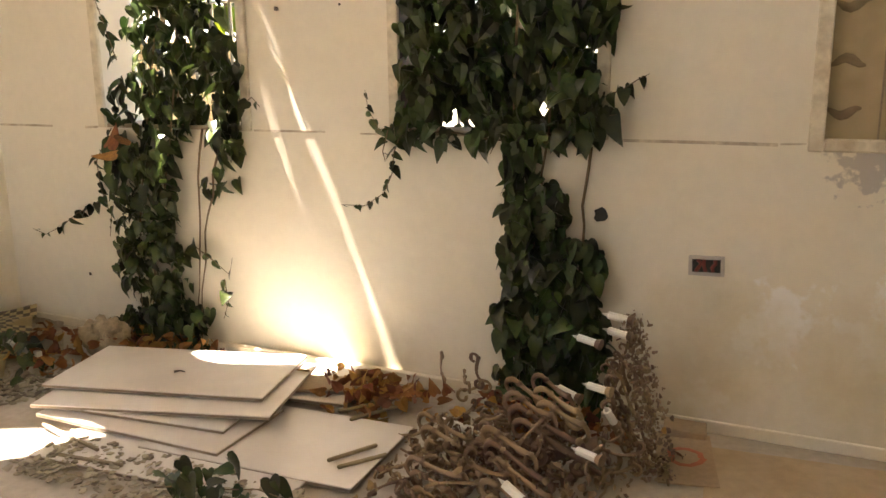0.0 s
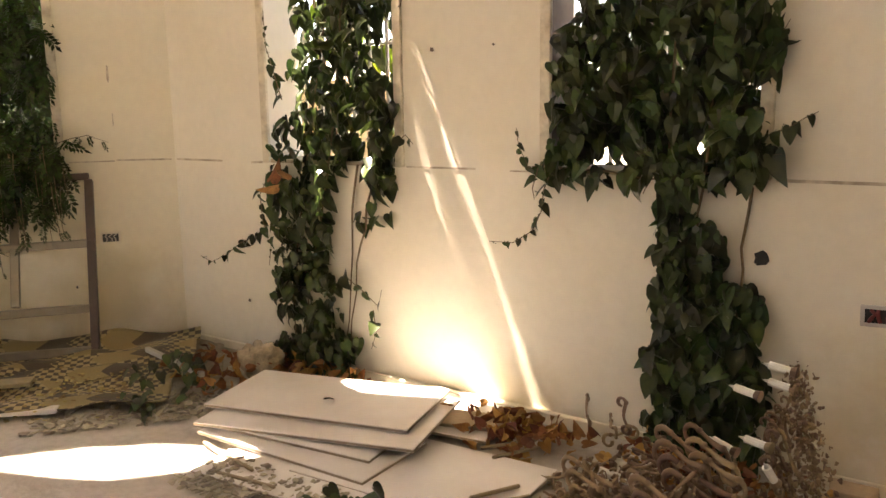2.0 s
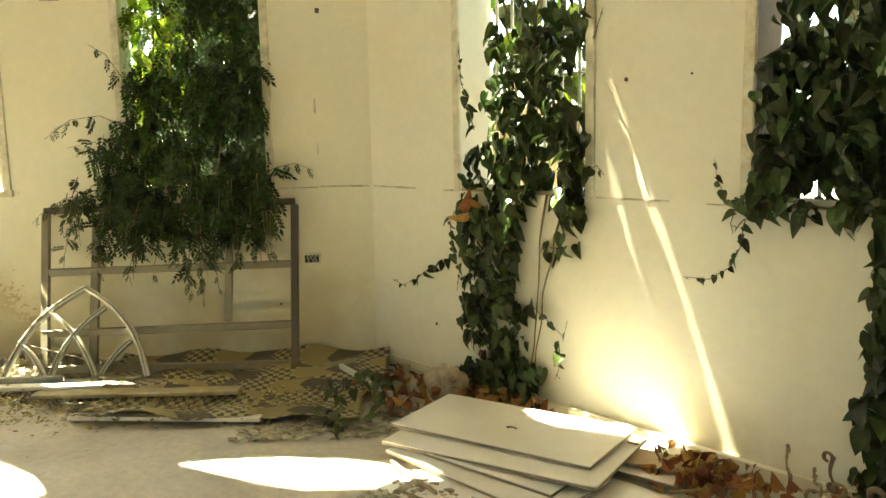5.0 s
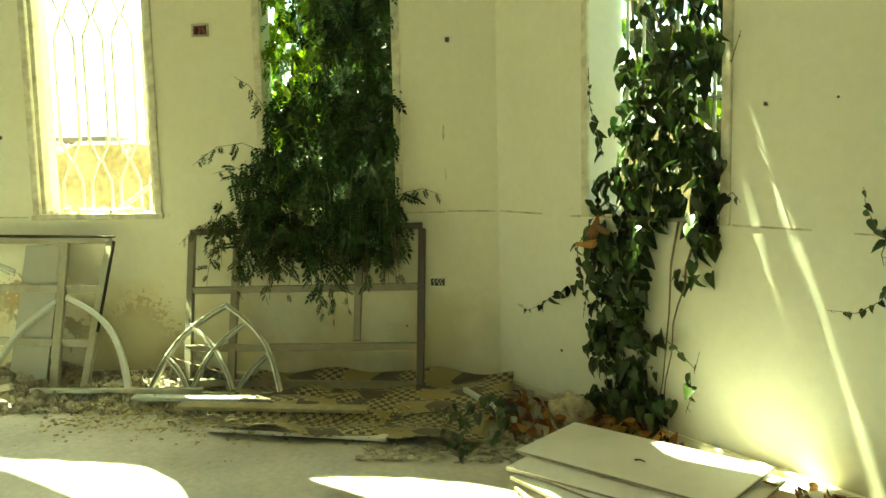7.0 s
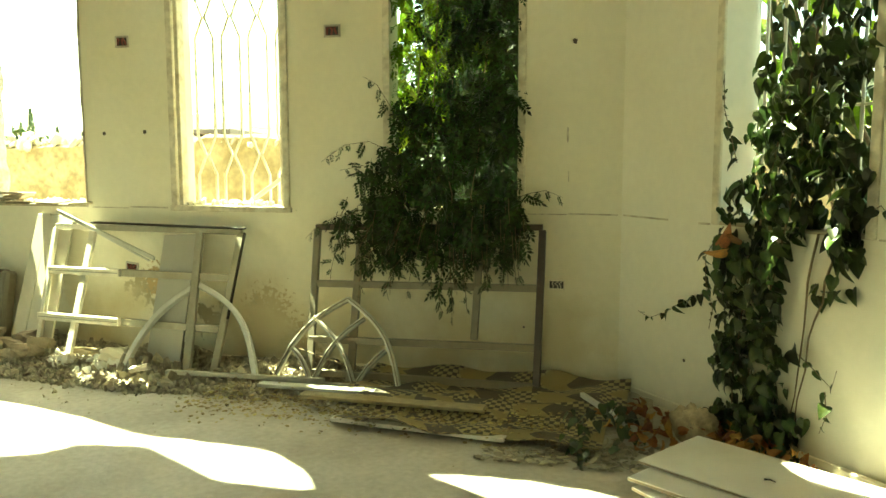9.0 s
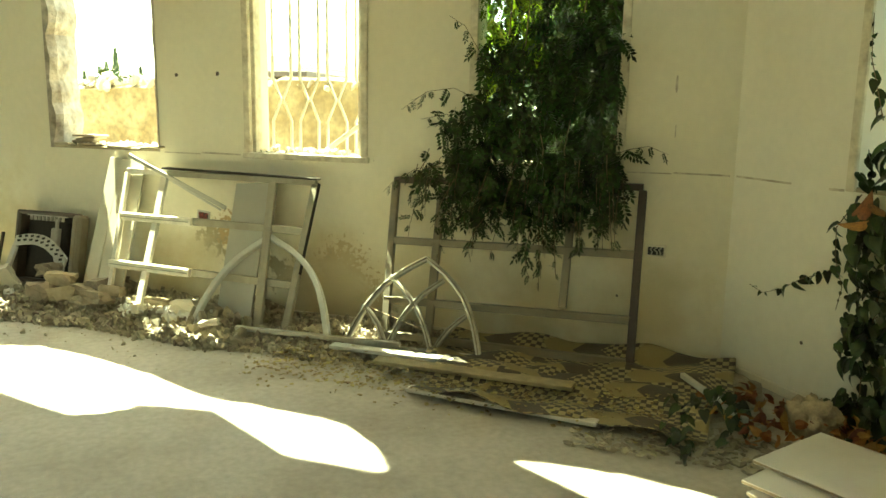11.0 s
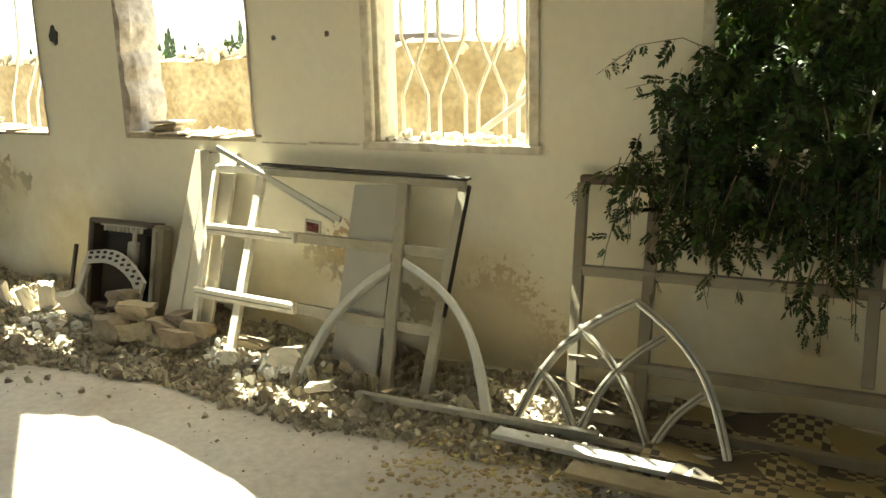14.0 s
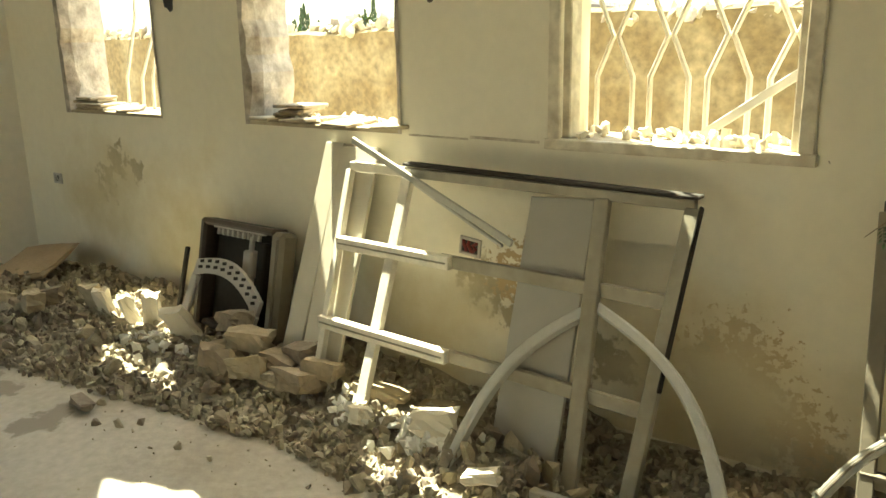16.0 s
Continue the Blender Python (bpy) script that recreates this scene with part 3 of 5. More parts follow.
                ring = [bm.verts.new(place(*q, z)) for q in ((x - sgn * 0.012, 0.006), (x + sgn * d, 0.004), (x + sgn * (d + 0.02), -0.05 - 0.03 * noise.noise((z * 9, 2, x))), (x + sgn * d * 0.9, -THICK + 0.01), (x, -THICK - 0.004))]
                if prev:
                    for j in range(4):
                        bm.faces.new((prev[j], ring[j], ring[j + 1], prev[j + 1]))
                prev = ring
        bmesh.ops.recalc_face_normals(bm, faces=bm.faces)
        put("broken_edge", bm, M["broken"], w, "broken bare plaster edge")
        for k in range(7):
            bm = bmesh.new()
            x = uniform(a + 0.05, b - 0.15) if k > 3 else uniform(b - 0.3, b - 0.12)
            z = 1.028 + 0.018 * (k if k <= 3 else 0)
            box(bm, Matrix.Translation(place(x, -0.05 + uniform(-0.06, 0.02), z)) @ pose(0, 0, 0, uniform(-3, 3), uniform(-3, 3), uniform(-40, 10)), uniform(0.16, 0.3), uniform(0.1, 0.16), 0.016, 0.004)
            put("sill_slab", bm, M["sand"], w, "loose broken sill slab")
    # unseen panel added high in the opening to cut the sun patch below
    if sun_block:
        bm = bmesh.new()
        beam(bm, place(a + 0.003, -THICK + 0.04, 3.37), place(b - 0.003, -THICK + 0.04, 3.37), 0.5, 0.06, (0, 0, 1), 0.006)
        put("transom_panel", bm, M["trim"], w, "unseen cream panel added to block part of the sun")
    return w


NODE0, NODE_STEP = -0.063, 0.197
window("window_1", wa, *WIN_A[0], "window overgrown by ivy, with a cream upright grille", "side", "upright")
window("window_2", wa, *WIN_A[1], "window filled by dark ivy, with a cream upright grille", "side", "upright")
window("window_4", wb, *WIN_B[0], "window filled by jasmine, with painted frame", "side", "")
window("window_5", wb, *WIN_B[1], "window with a cream diamond grille and painted frame", "full", "diamond", top=TALL, sun_block=True)
window("window_6", wb, *WIN_B[2], "empty window opening with broken plaster edges", "", "", True, top=TALL, sun_block=True)
window("window_7", wb, *WIN_B[3], "empty window opening with broken edges and bent grille", "", "bent", True, top=TALL, sun_block=True)

# boarded window in the straight wall
w3 = thing("window_3", wa(WIN_A[2][0], 0, 1.0), "window boarded up with stained plywood behind a worn frame", "window", kind="structure")
a, b = WIN_A[2]
bm = bmesh.new()
box(bm, pose((b - a) / 2, 0.06, 1.05), b - a - 0.004, 0.018, 2.09)
part("plywood_board", bm, M["plywood"], w3, "stained brown plywood sheet")
bm = bmesh.new()
box(bm, pose(0.17, 0.045, 1.05), 0.006, 0.012, 2.09)
part("board_joint", bm, M["edge"], w3)
for z in (0.10, 0.25, 0.42, 0.56):
    bm = bmesh.new()
    pts = [(0.02 + 0.014 * k, 0.049, z + 0.012 * math.sin(k * 0.9 + z * 20)) for k in range(8)]
    tube(bm, pts, lambda f: 0.004 + 0.012 * math.sin(math.pi * f), 6)
    for v in bm.verts:
        v.co.y = 0.049 + (v.co.y - 0.049) * 0.15
    part("smudge", bm, M["wood"], w3, "dark smudge")
bm = bmesh.new()
beam(bm, (0.0, -0.004, -0.02), (0.0, -0.004, 2.1), 0.045, 0.03, (1, 0, 0), 0.005)
beam(bm, (0.024, -0.002, 0.0), (b - a, -0.002, 0.0), 0.04, 0.028, (0, 0, 1), 0.005)
part("window_frame", bm, M["trim"], w3)


# ---- fittings on the walls ----
def wall_matrix(place, along, z):
    x = (place(1, 0, 0) - place(0, 0, 0)).normalized()
    y = (place(0, 1, 0) - place(0, 0, 0)).normalized()
    if x.cross(y).z < 0:
        x = -x
    m = Matrix((x, y, Vector((0, 0, 1)))).transposed().to_4x4()
    m.translation = place(along, 0, z)
    return m


def socket(place, along, z, w, h, label, inside, frame_mat, tilt=0):
    s_ = thing("socket_box", wall_matrix(place, along, z) @ pose(0, 0, 0, 0, tilt, 0), label, "socket")
    bm = bmesh.new()
    t = 0.012
    for x, zz, sx, sz in ((-w / 2 + t / 2, 0, t, h), (w / 2 - t / 2, 0, t, h), (0, h / 2 - t / 2, w - 2 * t, t), (0, -h / 2 + t / 2, w - 2 * t, t)):
        box(bm, pose(x, 0.004, zz), sx, 0.01, sz, 0.002)
    part("rim", bm, frame_mat, s_)
    # no hollow behind: the flat black plate paints the shade of the recess
    bm = bmesh.new()
    box(bm, pose(0, 0.0025, 0), w - 2 * t, 0.003, h - 2 * t)
    part("recess", bm, M["black"], s_, "open recess, its inner shade painted as a flat black plate")
    for k in range(3):
        bm = bmesh.new()
        x = (k - 1) * w * 0.22
        pts = [(x + uniform(-0.012, 0.012), 0.004, -h * 0.28), (x + uniform(-0.008, 0.008), 0.010, -h * 0.05), (x + uniform(-0.01, 0.01), 0.011, h * 0.12), (x + uniform(-0.012, 0.012), 0.004, h * 0.28)]
        tube(bm, pts, 0.0065 if inside == "red" else 0.004, 6)
        part("wire", bm, M["red"] if inside == "red" else M["box"], s_)


socket(wa, 0.40, 0.59, 0.115, 0.068, "open grey socket box with red wires in the wall", "red", M["box"], 2)
socket(wb, 0.36, 0.59, 0.105, 0.066, "open grey socket box with loose modules", "grey", M["plaster_c"])
socket(wb, 3.19, 0.60, 0.095, 0.07, "broken open socket box with red wires", "red", M["box"], -6)
socket(wb, 6.14, 0.61, 0.085, 0.06, "small open socket box on the far wall end", "grey", M["box"])
socket(wb, 1.73, 2.085, 0.105, 0.075, "open brown socket box high on the wall", "red", M["broken"])
socket(wb, 3.19, 2.075, 0.10, 0.075, "open brown socket box high on the wall", "red", M["broken"])


def blemish(name, place, along, z, r, label, material, category, stretch=1.0):
    ob = thing(name, wall_matrix(place, along, z), label, category)
    b = bmesh.new()
    ring = []
    for k in range(11):
        a_ = 2 * math.pi * k / 11
        rr = r * uniform(0.7, 1.2)
        ring.append(b.verts.new((rr * math.cos(a_), 0.004, rr * stretch * math.sin(a_))))
    c = b.verts.new((0, 0.0045, 0))
    for k in range(11):
        b.faces.new((ring[k], ring[(k + 1) % 11], c))
    bmesh.ops.recalc_face_normals(b, faces=b.faces)
    ex = bmesh.ops.extrude_face_region(b, geom=b.faces[:])
    bmesh.ops.translate(b, verts=[v for v in ex["geom"] if isinstance(v, bmesh.types.BMVert)], vec=(0, -0.006, 0))
    bmesh.ops.recalc_face_normals(b, faces=b.faces)
    part("mark", b, material, ob)


# flat black patches on the whole wall paint the shade inside the holes
blemish("wall_hole", wa, 0.036, 0.74, 0.024, "knocked hole in the plaster, its inner shade painted as a flat black patch", M["black"], "hole")
blemish("wall_hole", wb, 4.906, 1.553, 0.035, "knocked hole in the plaster, its inner shade painted as a flat black patch", M["black"], "hole", 1.5)
for f_, x_, z_, r_ in ((wa, -1.295, 1.485, 0.009), (wa, -2.484, 0.285, 0.008), (wb, 0.275, 1.972, 0.014), (wb, 3.356, 1.486, 0.013), (wb, 3.05, 1.494, 0.013), (wb, 0.55, 0.33, 0.007), (wa, -1.0, 1.49, 0.005)):
    blemish("nail_hole", f_, x_, z_, r_, "small dark nail hole in the wall", M["brownmetal"], "hole")
blemish("wall_crack", wb, 0.308, 1.45, 0.007, "thin upright crack in the plaster", M["strip"], "crack", 7)
blemish("wall_crack", wb, 0.30, 1.22, 0.003, "thin upright crack in the plaster", M["strip"], "crack", 12)


# ---- leaning frames by the window wall ----
def lean(a, b):
    return lambda s, z, d=0.0: wb(s, a + b * z + d, z)


def group_of(name, label, category, at):
    return thing(name, Matrix.Translation(at), label, category)


def add_bar(ob, nm, p, q, w, d, side, material, lab="", bevel=0.003):
    bm = bmesh.new()
    beam(bm, p, q, w, d, side, bevel)
    bmesh.ops.transform(bm, matrix=Matrix.Translation(-ob.matrix_world.translation), verts=bm.verts)
    return part(nm, bm, material, ob, lab)


F1 = lean(0.395, -0.40)
fr = group_of("metal_window_frame", "large grey metal window frame leaning under the jasmine", "window frame", F1(1.2, 0.0))
add_bar(fr, "top_rail", F1(1.84, 0.90), F1(0.44, 0.925), 0.035, 0.04, (0, 0, 1), M["brownmetal"], "dark brown top rail")
add_bar(fr, "stile", F1(0.42, 0.03), F1(0.44, 0.905), 0.04, 0.04, DB, M["brownmetal"], "dark brown stile")
add_bar(fr, "stile", F1(1.755, 0.05), F1(1.83, 0.885), 0.04, 0.035, DB, M["greyframe"])
add_bar(fr, "mullion", F1(1.50, 0.04), F1(1.545, 0.88), 0.045, 0.03, DB, M["greyframe"])
add_bar(fr, "mullion", F1(0.79, 0.30), F1(0.80, 0.88), 0.04, 0.03, DB, M["greyframe"])
for z, dz in ((0.57, 0.02), (0.255, 0.02), (0.075, 0.0)):
    add_bar(fr, "cross_rail", F1(1.79, z), F1(0.43, z + dz), 0.04, 0.03, (0, 0, 1), M["greyframe"])

F2 = lean(0.45, -0.42)
fw = group_of("white_window_frame", "large white-painted window frame leaning against the wall", "window frame", F2(3.0, 0.0))
add_bar(fw, "top_rail", F2(3.70, 0.875), F2(3.39, 0.872), 0.035, 0.03, (0, 0, 1), M["grille"], "white-painted top rail")
add_bar(fw, "top_rail", F2(3.39, 0.872), F2(2.32, 0.862), 0.035, 0.03, (0, 0, 1), M["oldframe"])
add_bar(fw, "gasket", F2(3.43, 0.902), F2(2.31, 0.884), 0.012, 0.05, (0, 0, 1), M["dark"], "dark rubber gasket")
add_bar(fw, "stile", F2(3.62, 0.05), F2(3.70, 0.86), 0.03, 0.03, DB, M["grille"], "white-painted stile")
add_bar(fw, "stile", F2(3.385, 0.02), F2(3.405, 0.86), 0.045, 0.03, DB, M["grille"], "white-painted stile")
add_bar(fw, "stile", F2(2.53, 0.02), F2(2.615, 0.85), 0.05, 0.03, DB, M["oldframe"])
add_bar(fw, "stile", F2(2.35, 0.02), F2(2.325, 0.85), 0.045, 0.03, DB, M["oldframe"])
for z0, z1, end in ((0.597, 0.585, 3.13), (0.312, 0.285, 3.06)):
    mid_z = z0 + (z1 - z0) * (3.67 - end) / 1.33
    add_bar(fw, "cross_rail", F2(3.67, z0, 0.008), F2(end, mid_z, 0.008), 0.048, 0.034, (0, 0, 1), M["grille"], "snapped white-painted rail")
    add_bar(fw, "rail_groove", F2(3.66, z0, 0.026), F2(end + 0.01, mid_z, 0.026), 0.006, 0.004, (0, 0, 1), M["oldframe"])
    add_bar(fw, "cross_rail", F2(end + 0.06, mid_z, -0.012), F2(2.34, z1, -0.012), 0.046, 0.02, (0, 0, 1), M["oldframe"], "dull grey rail")
add_bar(fw, "stay", F2(3.70, 0.975, 0.03), F2(2.89, 0.69, 0.03), 0.026, 0.014, (0, 0, 1), M["frame"], "pale lath across the corner")
add_bar(fw, "stay", F2(3.36, 0.84, 0.02), F2(2.93, 0.675, 0.02), 0.012, 0.012, (0, 0, 1), M["alu"], "thin aluminium stay")
add_bar(fw, "edge_strip", F2(2.318, 0.35, 0.006), F2(2.300, 0.86, 0.006), 0.007, 0.03, DB, M["dark"])

F3 = lean(0.415, -0.41)
pl = group_of("white_plank", "narrow white laminated board leaning behind the frame", "board", F3(2.75, 0.0))
bm = bmesh.new()
beam(bm, F3(2.72, -0.01), F3(2.765, 0.835), 0.235, 0.016, DB, 0.002)
bmesh.ops.transform(bm, matrix=Matrix.Translation(-pl.matrix_world.translation), verts=bm.verts)
part("board", bm, M["plank"], pl)
F4 = lean(0.40, -0.40)
pl = group_of("white_plank", "tall white board leaning behind the frame", "board", F4(3.67, 0.0))
bm = bmesh.new()
beam(bm, F4(3.665, 0.02), F4(3.70, 0.94), 0.2, 0.018, DB, 0.002)
bmesh.ops.transform(bm, matrix=Matrix.Translation(-pl.matrix_world.translation), verts=bm.verts)
part("board", bm, M["plank_dim"], pl)
add_bar(pl, "side_plank", F4(3.83, 0.0), F4(3.84, 0.95), 0.10, 0.02, DB, M["plank_dim"], "cream side plank")


def arch_points(s0, s1, z0, apex_s, apex_z, n=14, full=0.16):
    """Two bowed sides of a pointed arch, as (s, z)."""
    left, right = [], []
    for k in range(n + 1):
        f = k / n
        bow = math.sin(f * math.pi) * full
        for side, (sa, store) in enumerate(((s0, left), (s1, right))):
            ds, dz = apex_s - sa, apex_z - z0
            nx, nz = -dz, ds
            if side == 1:
                nx, nz = dz, -ds
            store.append((sa + ds * f + nx * bow * (-1 if nx * (sa - apex_s) < 0 else 1), z0 + dz * f + abs(nz) * bow))
    return left, right


def sweep_part(ob, nm, pts, w, d, plane, material, lab=""):
    n = (plane(2, 0.0) - plane(1, 0.0)).cross(plane(1, 1.0) - plane(1, 0.0))
    bm = bmesh.new()
    swept(bm, [plane(*p) for p in pts], n if n.dot(IN) > 0 else -n, w, d)
    bmesh.ops.recalc_face_normals(bm, faces=bm.faces)
    bmesh.ops.transform(bm, matrix=Matrix.Translation(-ob.matrix_world.translation), verts=bm.verts)
    return part(nm, bm, material, ob, lab)


FA = lean(0.58, -0.70)
arch = group_of("pointed_arch_frame", "white pointed-arch frame standing on the rubble", "arch frame", FA(2.45, 0.05))
l_, r_ = arch_points(2.90, 2.02, 0.06, 2.572, 0.535, full=0.13)
sweep_part(arch, "arch_side", l_, 0.034, 0.03, FA, M["white"])
sweep_part(arch, "arch_side", r_, 0.034, 0.03, FA, M["white"])

FT = lean(0.52, -0.50)
tr = group_of("tracery_arch_frame", "dull aluminium arch frame with crossing tracery bars", "arch frame", FT(1.55, 0.05))
l_, r_ = arch_points(1.925, 1.17, 0.055, 1.545, 0.50, full=0.12)
sweep_part(tr, "arch_side", l_, 0.028, 0.024, FT, M["alu"])
sweep_part(tr, "arch_side", r_, 0.028, 0.024, FT, M["alu"])


def bowed(p, q, bow, n=10):
    """A bar from p to q, bowed upwards."""
    return [(p[0] + (q[0] - p[0]) * k / n + bow * math.sin(math.pi * k / n) * abs(q[1] - p[1]) / math.dist(p, q) * (1 if q[0] < p[0] else -1) * -1, p[1] + (q[1] - p[1]) * k / n + bow * math.sin(math.pi * k / n) * abs(q[0] - p[0]) / math.dist(p, q)) for k in range(n + 1)]


c1 = bowed((1.743, 0.395), (1.436, 0.055), 0.040)
c2 = bowed((1.430, 0.400), (1.682, 0.055), 0.045)
c3 = bowed((1.866, 0.240), (1.700, 0.055), 0.016)
c4 = bowed((1.275, 0.238), (1.420, 0.055), 0.016)
for c_ in (c1, c2, c3, c4):
    sweep_part(tr, "tracery_bar", c_, 0.025, 0.022, FT, M["alu"])
for c_ in (l_, r_, c1, c2, c3, c4):
    sweep_part(tr, "glazing_groove", c_, 0.006, 0.033, FT, M["greyframe"], "dark glazing groove")
add_bar(tr, "bottom_rail", FT(1.93, 0.045), FT(1.16, 0.05), 0.022, 0.03, (0, 0, 1), M["alu"])
add_bar(tr, "glazing_wire", FT(1.86, 0.235), FT(1.5, 0.15), 0.008, 0.01, (0, 0, 1), M["wood"])


def lying_bar(name, p, q, w, d, material, label, category="board", side=(0, 0, 1)):
    ob = thing(name, (Vector(p) + Vector(q)) / 2, label, category)
    bm = bmesh.new()
    beam(bm, p, q, w, d, side, 0.003)
    bmesh.ops.transform(bm, matrix=Matrix.Translation(-ob.matrix_world.translation), verts=bm.verts)
    part("bar", bm, material, ob)
    return ob


lying_bar("aluminium_profile", wb(2.58, 0.575, 0.075), wb(1.60, 0.52, 0.075), 0.025, 0.03, M["alu"], "long aluminium profile lying on the rubble", "profile")
lying_bar("wooden_batten", wb(1.62, 0.78, 0.07), wb(0.62, 0.79, 0.07), 0.02, 0.09, M["wood"], "flat wooden batten lying on the mat")
lying_bar("wooden_batten", wb(1.95, 0.62, 0.06), wb(1.25, 0.66, 0.075), 0.02, 0.07, M["white"], "pale wooden batten lying on the mat")
lying_bar("wooden_batten", wb(1.36, 0.985, 0.025), wb(0.46, 1.10, 0.035), 0.02, 0.055, M["board"], "pale batten lying on the floor in front of the mat")
lying_bar("curtain_rod", wb(0.16, 0.52, 0.10), wb(-0.12, 0.98, 0.09), 0.025, 0.025, M["white"], "white rod lying over the vine litter", "rod")

scatter("sill_debris", [(wb(uniform(2.08, 2.82), uniform(-0.24, -0.02), 1.024 + uniform(0, 0.012)), uniform(0.012, 0.05), tumble()) for _ in range(70)], STONES, M["plaster_c"], None, "white plaster crumbs on the window sill", "debris")
scatter("sill_debris", [(wb(uniform(3.55, 4.35), uniform(-0.24, -0.02), 1.024 + uniform(0, 0.01)), uniform(0.012, 0.04), tumble()) for _ in range(40)], STONES, M["plaster_c"], None, "white plaster crumbs on the broken sill", "debris")
lying_bar("loose_slat", wb(2.42, -0.20, 1.03), wb(2.10, -0.24, 1.26), 0.03, 0.015, M["white"], "white slat leaning in the window opening", "slat")
lying_bar("dead_twig", wb(2.16, -0.27, 1.22), wb(2.07, -0.27, 1.55), 0.008, 0.008, M["stem"], "thin dead twig caught in the grille", "twig")
ln = thing("jamb_lining", wa(WIN_A[1][0] + 0.008, -0.12, 1.02), "dark wooden lining of the window jamb", "trim", kind="structure")
bm = bmesh.new()
box(bm, pose(0, 0, 1.035), 0.014, 0.2, 2.06, 0.003)
part("lining", bm, M["lining"], ln)
shed = thing("garden_shed", MB @ Matrix.Translation((7.1, -7.0, -0.42)), "low shed with a brown roof behind the garden wall", "shed")
bm = bmesh.new()
box(bm, pose(0, -0.8, 1.0), 1.3, 1.5, 2.1)
part("wall", bm, M["far"], shed)
bm = bmesh.new()
box(bm, pose(0, -0.8, 2.13, 2, 0, 0), 1.6, 1.8, 0.09, 0.01)
part("roof", bm, M["brownmetal"], shed, "brown metal roof edge")
bm = bmesh.new()
box(bm, pose(0.3, -0.8, 2.33), 0.5, 0.5, 0.34, 0.03)
part("water_tank", bm, M["far"], shed)


# ---- climbing plants ----
def heart_leaf(seed):
    rnd = random.Random(seed)
    b = bmesh.new()
    half = [(0.10, 0.10), (0.30, 0.14), (0.46, 0.0), (0.50, -0.24), (0.40, -0.52), (0.22, -0.80)]
    fold, curl, wide = rnd.uniform(0.10, 0.5), rnd.uniform(0.05, 0.6), rnd.uniform(0.66, 1.0)
    half = [(x * wide, y) for x, y in half]

    def bend(x, y):
        return (x, y, fold * abs(x) - curl * y * y + 0.04 * rnd.uniform(-1, 1))

    mid = [b.verts.new(bend(0, y)) for y in (0.02, -0.25, -0.55, -1.05)]
    for sg in (-1, 1):
        e = [b.verts.new(bend(sg * x, y)) for x, y in half]
        for f in ((mid[0], e[0], e[1], e[2]), (mid[0], e[2], e[3], mid[1]), (mid[1], e[3], e[4], mid[2]), (mid[2], e[4], e[5], mid[3])):
            b.faces.new(f if sg > 0 else f[::-1])
    return mesh_of(b, "leaf", True)


def pinnate_sprig(seed):
    rnd = random.Random(seed)
    b = bmesh.new()
    n = 5
    for k in range(n):
        y = -0.18 - 0.17 * k
        for sg in (-1, 1):
            L, W = rnd.uniform(0.30, 0.40), 0.085
            d = Vector((sg * 0.8, -0.6, rnd.uniform(-0.3, 0.2))).normalized()
            w = Vector((0.6, sg * 0.8, 0)).normalized() * W
            o = Vector((0, y, -0.25 * y * y))
            v = [b.verts.new(p) for p in (o, o + d * L * 0.45 + w, o + d * L, o + d * L * 0.45 - w)]
            b.faces.new(v)
    o = Vector((0, -1.0, -0.25))
    b.faces.new([b.verts.new(o + Vector(p)) for p in ((0, 0.05, 0), (0.09, -0.16, 0), (0, -0.4, -0.05), (-0.09, -0.16, 0))])
    v = [b.verts.new(p) for p in ((0.008, 0, 0), (-0.008, 0, 0), (-0.006, -1.0, -0.25), (0.006, -1.0, -0.25))]
    b.faces.new(v)
    return mesh_of(b, "sprig", True)


HEARTS = [heart_leaf(k) for k in range(10)]
BROADS = [heart_leaf(20 + k) for k in range(4)]
SPRIGS = [pinnate_sprig(k) for k in range(6)]
for me in HEARTS:
    me.materials.append(M["leaf"])
for me in SPRIGS:
    me.materials.append(M["sprig"])


def leaf_turn(normal, spread=0.5, droop=0.35):
    z = (Vector(normal) + Vector((random.gauss(0, spread), random.gauss(0, spread), random.gauss(0.25, spread)))).normalized()
    down = Vector((random.gauss(0, droop), random.gauss(0, droop), -1))
    y = -(down - z * down.dot(z)).normalized()
    x = y.cross(z)
    return Matrix((x, y, z)).transposed().to_euler()


def foliage(plant, normal, regions, meshes, material, near_count, size, name="leaf", dense=1.0):
    """regions: (along0, along1, z0, z1, off0, off1, count); a leaf's place comes from plant["place"]."""
    place, ob, org = plant
    spots = []
    for a0, a1, z0, z1, o0, o1, count in regions:
        for _ in range(int(count * dense)):
            x, z, o = uniform(a0, a1), uniform(z0, z1), uniform(o0, o1)
            if noise.noise((x * 5, z * 5, o * 3)) < -0.28:
                continue
            spots.append((place(x, o, z) - org, uniform(*size), leaf_turn(normal, 0.5, 0.42), o))
    spots.sort(key=lambda q: -q[3])
    for p, s_, e, _ in spots[:near_count]:
        leaf = new(name, random.choice(meshes))
        leaf.parent = ob
        leaf.location, leaf.rotation_euler, leaf.scale = p, e, (s_, s_, s_)
    if spots[near_count:]:
        scatter("foliage", [q[:3] for q in spots[near_count:]], meshes, material, ob)


